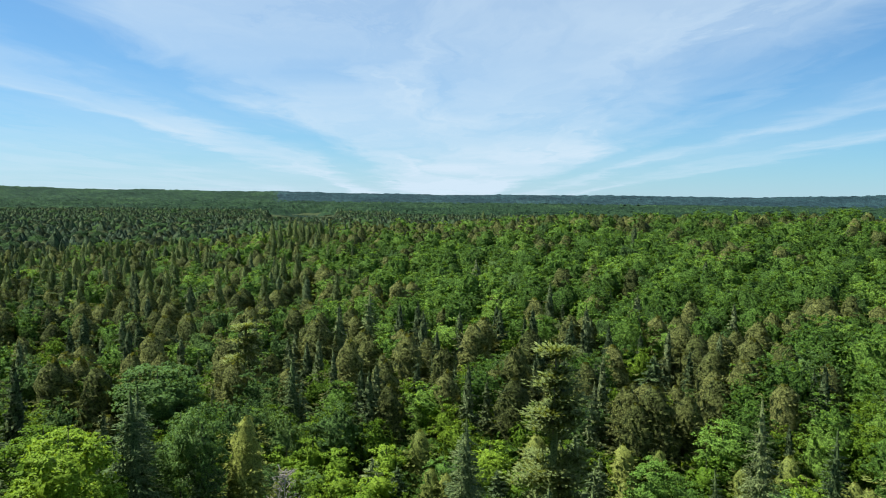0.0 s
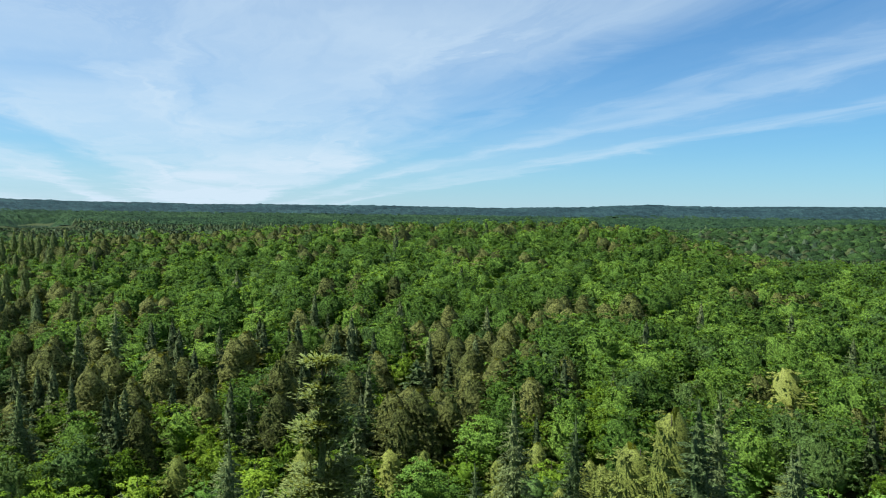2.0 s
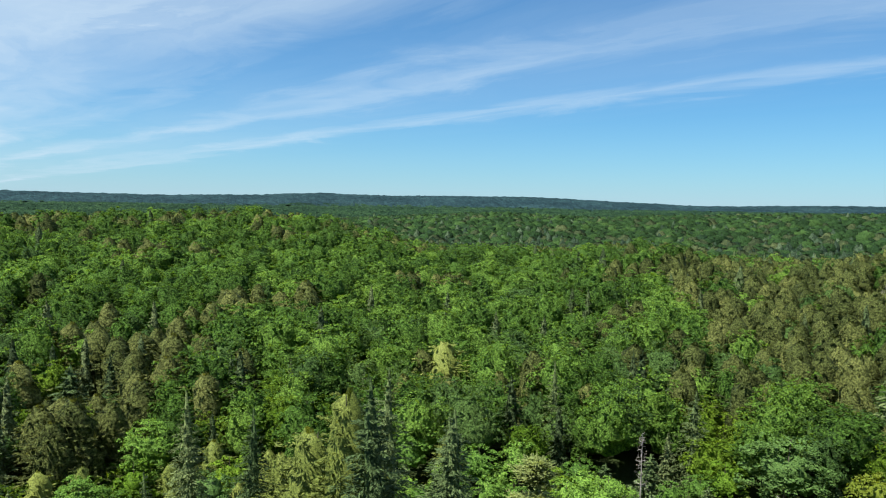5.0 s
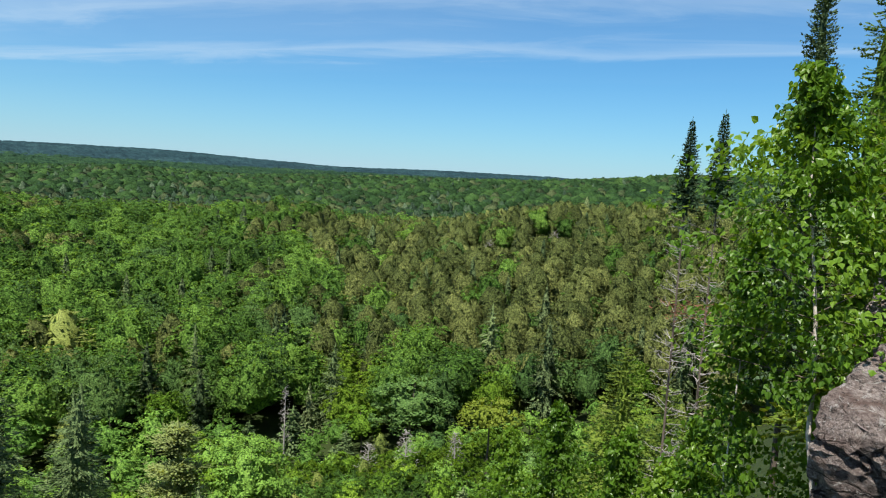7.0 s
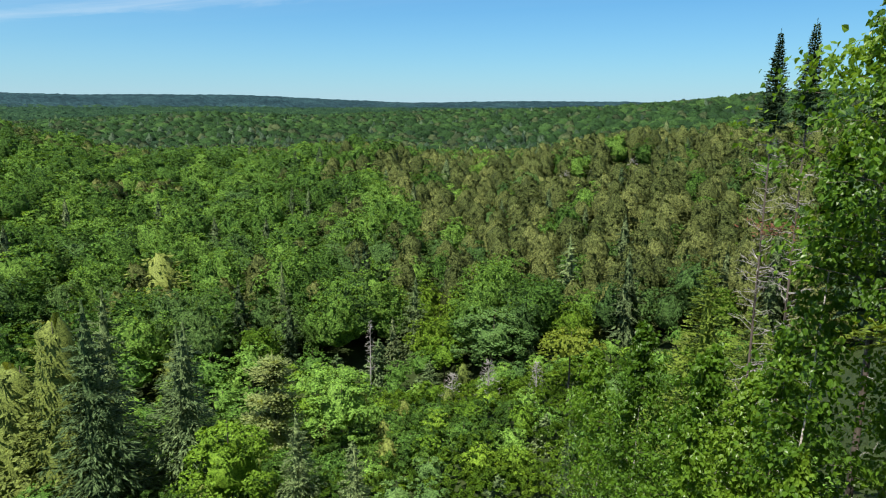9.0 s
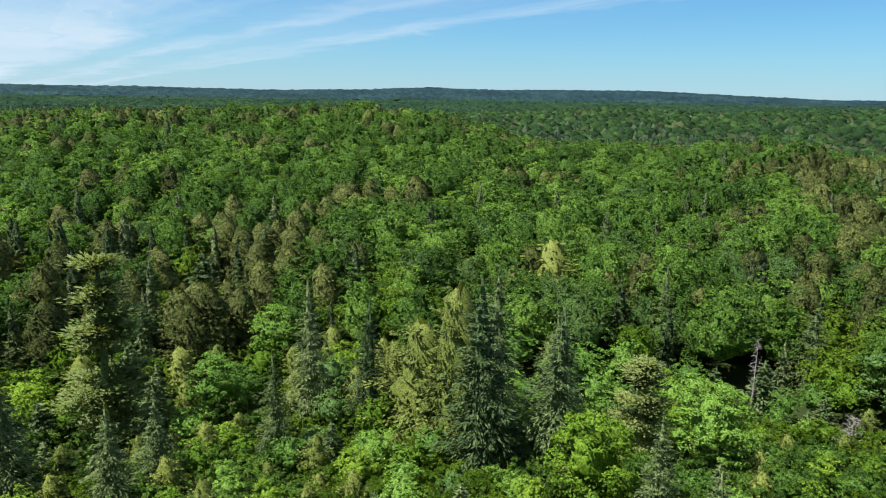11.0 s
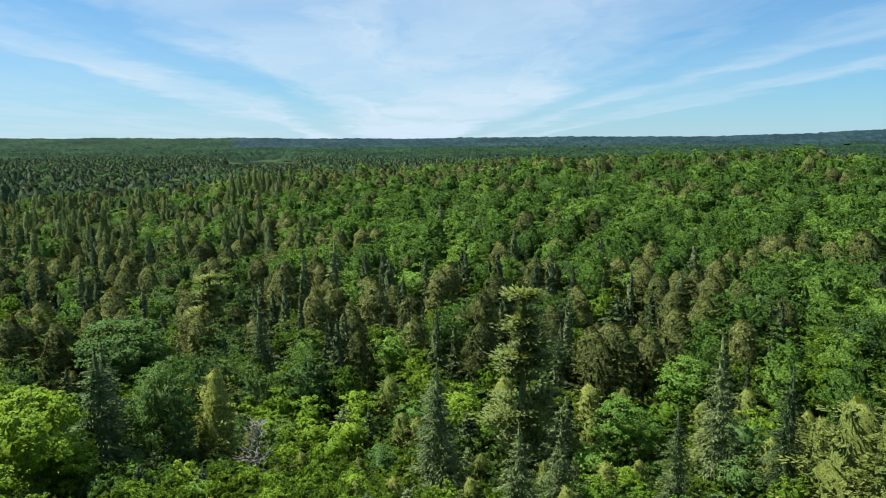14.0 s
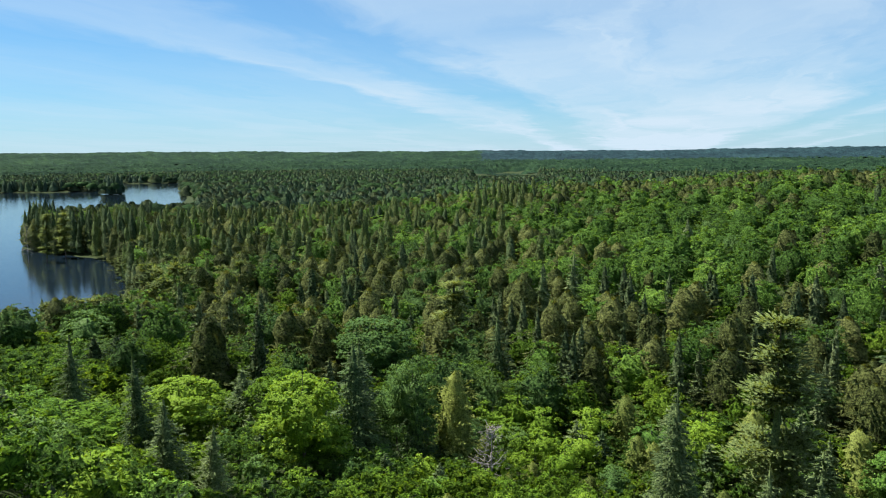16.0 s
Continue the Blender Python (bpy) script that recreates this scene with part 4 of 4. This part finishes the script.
wood_sheet("far_woods", "endless mixed forest on low distant ridges", 2240, 4850, 60, 0.22, FARWOOD_HAZED, -13.5, 110)

# ---- the lookout: rocks and the trees beside it ----
ROCK, n = material("lichened_rock")
pos = n.add("ShaderNodeTexCoord", None).outputs["Object"]
streak = n.add("ShaderNodeMapping", None, None, Vector=pos, Scale=(1.0, 1.0, 3.2)).outputs[0]
big, small, grit = n.noise(streak, 2.2, 6.0, 0.65, 0.6), n.noise(pos, 13.0, 6.0, 0.75), n.noise(pos, 60.0, 5.0, 0.8)
f = n.math("ADD", n.math("MULTIPLY", big, 0.40), n.math("ADD", n.math("MULTIPLY", small, 0.34), n.math("MULTIPLY", grit, 0.30)))
col = n.ramp(f, [(0.40, (0.020, 0.015, 0.014)), (0.46, (0.095, 0.074, 0.067)), (0.52, (0.185, 0.150, 0.138)), (0.58, (0.300, 0.258, 0.240)), (0.64, (0.50, 0.46, 0.43))])
lichen = n.ramp(n.noise(pos, 7.0, 6.0, 0.8, 1.2), [(0.56, 0.0), (0.60, 0.75)])
rust = n.ramp(n.noise(streak, 3.3, 4.0, 0.6), [(0.52, 0.0), (0.70, 0.6)])
col = n.mix(rust, col, (0.085, 0.042, 0.030, 1))
col = n.mix(lichen, col, (0.40, 0.39, 0.37, 1))
bent = n.add("ShaderNodeVectorMath", props={"operation": "ADD"}, i0=streak, i1=n.add("ShaderNodeVectorMath", props={"operation": "SCALE"}, i0=n.noise(pos, 3.0, 4.0, 0.6, 0.0, 1), Scale=0.55))
edge = n.add("ShaderNodeTexVoronoi", "Distance", {"feature": "DISTANCE_TO_EDGE"}, Vector=bent, Scale=1.9)
split = n.ramp(edge, [(0.0, 1.0), (0.018, 0.7), (0.035, 0.0)])
split = n.math("MULTIPLY", split, n.ramp(n.noise(pos, 2.6, 3.0), [(0.45, 0.0), (0.58, 1.0)]))
col = n.mix(split, col, (0.014, 0.011, 0.010, 1))
spots = n.ramp(n.noise(pos, 24.0, 5.0, 0.8), [(0.55, 0.0), (0.60, 0.8)])
col = n.mix(spots, col, (0.022, 0.018, 0.017, 1))
height = n.math("SUBTRACT", f, n.math("MULTIPLY", split, 0.3))
relief = n.add("ShaderNodeBump", Strength=1.0, Distance=0.12, Height=height)
n.add("ShaderNodeOutputMaterial", None, Surface=n.add("ShaderNodeBsdfPrincipled", Base_Color=col, Roughness=0.85, Specular_IOR_Level=0.25, Normal=relief))


def at(az, r, z=0.0):
    return Vector((0.19 + r * math.sin(radians(az)), 0.25 + r * math.cos(radians(az)), z))


def boulder(name, label, centre, size, turn, seed, cuts, cracks, rough=0.03):
    """A block: a box with corners cut off, cracks let in, its faces broken by noise."""
    bm = bmesh.new()
    bmesh.ops.create_cube(bm, size=1.0)
    bmesh.ops.scale(bm, vec=size, verts=bm.verts)
    for co, no in cuts:
        geom = bm.verts[:] + bm.edges[:] + bm.faces[:]
        cut = bmesh.ops.bisect_plane(bm, geom=geom, plane_co=co, plane_no=no, clear_outer=True)
        bmesh.ops.contextual_create(bm, geom=[e for e in cut["geom_cut"] if isinstance(e, bmesh.types.BMEdge)])
    # flakes split off along random planes
    pick = random.Random(seed)
    for _ in range(16):
        no = Vector((pick.gauss(0, 1), pick.gauss(0, 1), pick.gauss(0, 1))).normalized()
        reach = max(vert.co.dot(no) for vert in bm.verts)
        geom = bm.verts[:] + bm.edges[:] + bm.faces[:]
        cut = bmesh.ops.bisect_plane(bm, geom=geom, plane_co=no * (reach - pick.uniform(0.03, 0.11)), plane_no=no, clear_outer=True)
        bmesh.ops.contextual_create(bm, geom=[e for e in cut["geom_cut"] if isinstance(e, bmesh.types.BMEdge)])
    bmesh.ops.bevel(bm, geom=bm.edges[:], offset=0.012, segments=1, affect="EDGES", profile=0.6)
    bmesh.ops.triangulate(bm, faces=bm.faces[:])
    for _ in range(7):
        long = [e for e in bm.edges if e.calc_length() > 0.066]
        if not long:
            break
        bmesh.ops.subdivide_edges(bm, edges=long, cuts=1)
        bmesh.ops.triangulate(bm, faces=[f for f in bm.faces if len(f.verts) > 3])
    bm.normal_update()
    off = Vector((seed * 3.1, seed * 1.7, seed * 0.9))
    for vert in bm.verts:
        p = vert.co
        k = noise.fractal(p * 2.2 + off, 1.0, 2.0, 3) * rough * 0.45 + noise.fractal(p * 9 + off, 1.0, 2.0, 4) * rough * 0.30
        far, spots_ = noise.voronoi(p * 2.6 + off)
        k += (0.5 - math.sin(spots_[0].x * 12.9 + spots_[0].z * 7.1) * 0.5) * rough * 0.9 - max(0.0, 0.06 - (far[1] - far[0])) * rough * 9
        for co, no, wide, deep in cracks:
            d = abs((p - Vector(co)).dot(Vector(no).normalized()) + 0.04 * noise.noise(p * 4 + off))
            k -= deep * max(0.0, 1 - d / wide)
        vert.co = p + vert.normal * k
    me = bpy.data.meshes.new(name)
    bm.to_mesh(me)
    bm.free()
    me.materials.append(ROCK)
    ob = new(name, me)
    ob.matrix_basis = Matrix.Translation(centre) @ pose(0, 0, 0, *turn)
    return tagged(ob, label, "rock")


# in a rock's own axes x runs to the right of the gaze, y away along it
boulder("boulder", "cracked grey-brown boulder with a sunlit sloping top", at(108.7, 5.25, 42.60), (1.26, 1.35, 2.8), (0, 0, -106),
        1, [((-0.52, -0.55, 0.86), (0.20, -0.33, 1)), ((-0.52, -0.45, 0.1), (-1, 0.36, 0.03)), ((0, -0.66, 0.66), (0.10, -1, -0.50)), ((0.2, 0.35, 1.02), (0.6, 0.35, 1)),
            ((-0.42, -0.62, 0.3), (-1, -0.9, 0.1)), ((0.1, -0.45, -0.12), (0.35, -1, -0.9))],
        [((0, -0.4, 0.47), (0.30, 0.1, 1), 0.03, 0.06), ((0, -0.4, 0.10), (0.45, 0.1, 1), 0.03, 0.09), ((0, -0.4, -0.22), (-0.3, 0.1, 1), 0.03, 0.06), ((-0.1, 0, 0.6), (1, 0.5, 0.1), 0.02, 0.03), ((0.25, -0.5, 0.4), (1, 0.3, 0.4), 0.03, 0.07)], 0.055)
boulder("boulder", "rounded grey boulder leaning against the cracked one", at(116.6, 3.75, 42.72), (1.25, 1.0, 1.7), (8, -16, -114),
        2, [((-0.35, 0, 0.55), (-1, -0.2, 0.9)), ((0, -0.4, 0.5), (-0.1, -1, 0.8)), ((0, 0, 0.75), (0, 0.1, 1)), ((-0.45, -0.3, 0.1), (-1, -0.8, 0.25))], [((0, -0.2, 0.2), (0.6, 0.3, 1), 0.02, 0.05)], 0.085)
boulder("rock_slab", "low flat slab of grey rock at the cliff edge", at(106, 2.9, 42.46), (1.1, 1.1, 0.7), (0, 4, -98),
        3, [((-0.4, 0, 0.2), (-1, 0.1, 0.5)), ((0, 0.45, 0.2), (0, 1, 0.6))], [((0, 0, 0), (1, 0.6, 0.2), 0.02, 0.03)], 0.03)
boulder("boulder", "dark shaded boulder under overhanging boughs", at(112.0, 7.0, 43.5), (1.6, 1.2, 1.9), (0, 6, -112),
        4, [((-0.5, -0.3, 0.6), (-1, -0.6, 1))], [((0, 0, 0.2), (0.3, 0.2, 1), 0.03, 0.05)], 0.06)


def leafy_tree(name, label, group, base, H, W, low, twigs, per, size, seed, lean=(0, 0), bark=None, green="birch", girth=0.03, taper=1.9, single=False):
    """A birch, limb by limb and leaf by leaf: slender stem, rising limbs, hanging pointed leaves."""
    rng = np.random.default_rng(seed)
    root = new(name)
    root.location = base
    tagged(root, label, "tree", group)
    z = np.linspace(-0.5, H, 9)
    bend = np.cumsum(rng.normal(size=(9, 2)) * 0.012 * H, 0)
    stem = np.column_stack([bend[:, 0] - bend[1, 0] + lean[0] * z / H, bend[:, 1] - bend[1, 1] + lean[1] * z / H, z])
    wv, wf = tube(stem, girth * (1 - 0.85 * np.linspace(0, 1, 9)), 7)
    part("stem", mesh_of("stem", wv, wf, bark or BIRCH, flat=False), root)
    wood, owner = [], []
    P, D = [], []
    for k in range(twigs):
        h = low + (1 - low) * (k + rng.uniform()) / twigs
        i = h * H
        p0 = np.array([np.interp(i, z, stem[:, 0]), np.interp(i, z, stem[:, 1]), i])
        th = k * 2.4 + rng.uniform(-0.5, 0.5)
        rise = rng.uniform(0.15, 0.7)
        out = np.array([math.cos(th), math.sin(th), rise])
        full = min(1.0, taper * (1.03 - h)) * (0.55 + 0.45 * min(1, (h - low) * 5 + 0.3))
        R = W / 2 * full * rng.uniform(0.4, 1.15)
        p1 = p0 + out * R * 0.55 + rng.normal(size=3) * 0.05 * R
        p2 = p0 + out * R * (1, 1, 0.8) + np.clip(rng.normal(size=3), -1, 1) * 0.08 * R
        wood.append(tube([p0, p1, p2], [girth * 0.26 * (1.2 - h), girth * 0.15 * (1.2 - h), 0.0015], 4))
        for j in range(per):
            t = rng.uniform(0.25, 1.08)
            c = p0 + (p2 - p0) * t + np.clip(rng.normal(size=3), -1.4, 1.4) * (0.035 + 0.07 * R)
            P.append(c)
            owner.append(k)
            D.append((out * (1, 1, 0)) * 0.5 + rng.normal(size=3) * 0.55 + (0, 0, -0.75))
    P, D, owner = np.array(P), np.array(D), np.array(owner)
    N = unit(rng.normal(size=P.shape) * 0.8 + (0, 0, 0.9) + unit(P * (1, 1, 0) + 1e-6) * 0.6)
    s = size * rng.uniform(0.65, 1.25, len(P))
    if single:
        for k, (wv, wf) in enumerate(wood):
            limb = part("limb", mesh_of("limb", wv, wf, BARK, flat=False), root)
            mine = owner == k
            lv, lf = ovate(P[mine], D[mine], N[mine], s[mine])
            part("leaf_spray", mesh_of("leaf_spray", lv, lf, LEAF[green]), limb)["kind"] = "stuff"
        return root
    wv, wf = joined(wood)
    part("limb_wood", mesh_of("limb_wood", wv, wf, BARK, flat=False), root)["kind"] = "stuff"
    lv, lf = ovate(P, D, N, s)
    part("foliage", mesh_of("foliage", lv, lf, LEAF[green]), root)["kind"] = "stuff"
    return root


def fir_crown(rng, H, W, boughs, shoots, low=0.05, power=0.85, needle=0.08, core=0.4, up=0.35):
    """Flat layered boughs at every height: along each, side shoots in its plane, clad in short needled twigs; a leader on top."""
    P, D, N, L, S, O = [], [], [], [], [], []
    for w in range(boughs):
        h = low + (0.975 - low) * ((w + 0.5) / boughs) ** 0.8
        th = w * 2.4 + rng.uniform(-0.5, 0.5)
        out = np.array([math.cos(th), math.sin(th), 0])
        lat = np.array([-out[1], out[0], 0])
        R = (W / 2 * (1 - h) ** power + 0.03 * W) * rng.uniform(0.6, 1.15)
        rise = up * (0.3 + h) + rng.uniform(-0.12, 0.12)
        tip = needle * (1.15 - 0.62 * h)
        axis = unit(out + np.array([0, 0, rise]))
        tilt = rng.uniform(-0.8, 0.8)
        flat_ = unit(np.cross(axis, lat) * -1 + lat * tilt)
        flat_ = flat_ if flat_[2] > 0 else -flat_
        n_s = max(3, int(shoots * R / (W / 2)))
        for k in range(n_s + 1):
            t = 0.15 + 0.85 * k / n_s
            p = np.array([0, 0, h * H]) + axis * R * t - np.array([0, 0, 0.16 * R * t * t])
            sl = (R * (1.02 - t) * 0.62 + tip * 0.8) * rng.uniform(0.75, 1.2)
            for sg in ((1, -1) if k < n_s else (0,)):
                d = unit(axis * (0.75 if sg else 1.0) + lat * sg * 0.8 - np.array([0, 0, 0.2 + rng.uniform(-0.3, 0.3)]))
                n_t = max(1, int(sl / (tip * 0.75)))
                for j in range(n_t):
                    c = p + d * sl * (j + 0.5) / n_t
                    for s2 in (1, 0, -1):
                        side = np.cross(flat_, d) * s2
                        dd = unit(d + side * 0.85 + rng.normal(size=3) * 0.14)
                        P.append(c + dd * tip * 0.45), D.append(dd), N.append(flat_ + rng.normal(size=3) * 0.6), L.append(tip * rng.uniform(0.9, 1.4)), S.append(tip * 0.5)
                        O.append(flat_ * 0.8 + out * (0.2 + 0.4 * t) + rng.normal(size=3) * 0.25)
    for k in range(26):
        P.append((rng.normal() * 0.004, rng.normal() * 0.004, H * (0.95 + 0.085 * k / 26))), D.append(rng.normal(size=3) * (0.5 - 0.45 * k / 26) + (0, 0, 1)), N.append(rng.normal(size=3))
        L.append(tip * 0.8), S.append(tip * 0.3), O.append(rng.normal(size=3) + (0, 0, 0.5))
    return both(ragged_cone(rng, H * 0.95, W * core, 12, 9, power, 0.35, low), leaves(P, D, np.array(N), np.array(L), np.array(S), 0.25, np.array(O)))


def fir(name, label, group, crown_mesh, base, H, W, model, girth, seed, bare=0, deep=6.0):
    rng = np.random.default_rng(seed)
    root = new(name)
    root.matrix_basis = pose(*base, rng.normal() * 0.25, rng.normal() * 0.25, rng.uniform(0, 360))
    tagged(root, label, "tree", group)
    wv, wf = trunk_mesh(rng, H, girth, 0.0, 6)
    part("trunk", mesh_of("fir_trunk", wv, wf, BARK, flat=False), root)
    if bare:
        wv, wf = joined([(v * (1, 1, 1 - deep * 0.7 / H), f) for v, f in bare_limbs(rng, H, max(W * 0.9, 1.5), bare, 0.15)])
        part("dead_wood", mesh_of("dead_wood", wv, wf, DEADWOOD), root, "dry grey lower boughs")["kind"] = "stuff"
    crown = part("crown", crown_mesh, root)
    tall = min(H, deep)
    crown.scale = (W / model[1], W / model[1], tall / model[0])
    crown.location = (0, 0, H - tall)
    return root


rng = np.random.default_rng(61)
fv, fn = fir_crown(rng, 6.0, 3.2, 100, 11, needle=0.085, core=0.26)
FIR_BRIGHT = mesh_of("fir_bright", fv, quads(fv), LEAF["fir"], normals=fn)
sv, sn = fir_crown(rng, 6.0, 2.1, 260, 9, power=0.75, needle=0.08, core=0.3, up=0.5)
FIR_DARK = mesh_of("fir_dark", sv, quads(sv), LEAF["fir_dark"], normals=sn)
sv, sn = fir_crown(rng, 2.1, 0.85, 150, 6, power=1.0, needle=0.058, core=0.2, up=0.5)
FIR_SLIM = mesh_of("fir_slim", sv, quads(sv), LEAF["fir_dark"], normals=sn)


def stood(az, r, top):
    """Base point and height of a tree whose tip is at that height."""
    p = at(az, r)
    z = ground_z(p.x, p.y) - 0.1
    return (p.x, p.y, z), top - z


for az, r, top, w in ((92.4, 13.0, 45.9, 0.64), (94.5, 12.5, 46.0, 0.66)):
    b, h = stood(az, r, top)
    fir("fir_tree", "slim dark fir with a pointed tip and bare lower boughs", "firs beside the cliff", FIR_SLIM, b, h, w, (2.1, 0.85), 0.032, int(az * 7), 170, 1.7)
b, h = stood(100.4, 10.0, 47.7)
fir("fir_tree", "tall dark fir with dense layered boughs", "firs beside the cliff", FIR_DARK, b, h, 1.28, (6.0, 2.1), 0.07, 702, 14)
for az, r, top, w in ((109.4, 8.2, 47.6, 3.2), (113.4, 6.6, 47.0, 3.2), (112.5, 4.9, 43.72, 0.75), (104.5, 11.5, 47.9, 2.6), (89.0, 19.0, 40.6, 4.2), (92.5, 17.0, 40.2, 4.0)):
    b, h = stood(az, r, top)
    fir("fir_tree", "bushy yellow-green fir with fresh shoots", "firs beside the cliff", FIR_BRIGHT, b, h, w, (6.0, 3.2), 0.1, int(az * 5), 8)

BIRCH_GROUP = "birches at the cliff edge"
p = at(103.1, 6.1)
leafy_tree("birch_tree", "young birch with a thin white stem and fresh leaves", BIRCH_GROUP, (p.x, p.y, 42.4), 3.28, 2.15, 0.2, 72, 120, 0.046, 71, (0.09, 0.38), girth=0.026, taper=2.1, single=True)
for i, (az, r, top, w, n_tw, pr) in enumerate(((98.0, 6.3, 44.3, 1.6, 54, 32), (97.0, 7.0, 42.4, 2.2, 70, 40), (106.6, 7.6, 47.3, 2.7, 90, 42), (84.0, 10.5, 41.3, 3.0, 90, 54), (88.0, 9.5, 41.5, 3.0, 90, 54),
                                              (92.5, 8.6, 41.5, 2.6, 90, 50), (80.5, 12.0, 40.3, 3.0, 80, 40), (95.5, 6.0, 41.7, 2.2, 70, 40), (87.5, 7.0, 41.2, 2.0, 60, 40), (103.6, 6.7, 43.1, 1.9, 60, 40), (105.5, 8.2, 43.7, 2.4, 60, 40))):
    b, h = stood(az, r, top)
    leafy_tree("birch_tree", "leafy birch sapling growing up from below the cliff", BIRCH_GROUP, b, h, w, max(0.05, 1 - 3.2 / h), n_tw, int(pr * 1.5), 0.052, 80 + i, girth=0.024)

RUST, n = material("withered_needles")
n.add("ShaderNodeOutputMaterial", None, Surface=n.add("ShaderNodeBsdfPrincipled", Roughness=0.8, Base_Color=n.ramp(
    n.add("ShaderNodeNewGeometry", None).outputs["Random Per Island"], [(0.0, (0.06, 0.026, 0.012)), (1.0, (0.16, 0.055, 0.022))])))


def twiggy(name, label, category, centre, reach, count, seed, mat, flat):
    """A tangle of thin bare twigs springing from one stem."""
    rng = np.random.default_rng(seed)
    pieces = []
    for k in range(count):
        d = unit(rng.normal(size=3) * (1, 1, flat) + (0, 0, 0.1))
        p1 = d * reach * rng.uniform(0.35, 0.6) + rng.normal(size=3) * 0.04
        p2 = p1 + unit(d + rng.normal(size=3) * 0.6) * reach * rng.uniform(0.3, 0.55)
        pieces.append(tube([(0, 0, 0), p1, p2], [0.0045, 0.003, 0.0012], 4))
        for j in range(3):
            q0 = p1 + (p2 - p1) * rng.uniform(0, 0.9)
            pieces.append(tube([q0, q0 + unit(d + rng.normal(size=3) * 0.9) * reach * 0.25], [0.0028, 0.001], 3))
    v, f = joined(pieces)
    ob = new(name, mesh_of(name, v, f, mat))
    ob.location = centre
    return tagged(ob, label, category)


twiggy("dead_branch", "tangle of bare grey dead twigs beside the boulders", "dead branch", at(110.4, 6.0, 44.15), 0.36, 56, 7, DEADWOOD, 0.6)
p = at(93.6, 9.0, 43.25)
rng = np.random.default_rng(77)
pts = rng.normal(size=(240, 3)) * (0.20, 0.20, 0.05)
rv, _ = leaves(pts, rng.normal(size=(240, 3)) * (1, 1, 0.3), rng.normal(size=(240, 3)), 0.075, 0.016, 0.2)
ob = new("withered_branch", mesh_of("withered_branch", rv, quads(rv), RUST))
ob.location = p
tagged(ob, "withered branch with rust-red dead needles", "dead branch", kind="stuff")
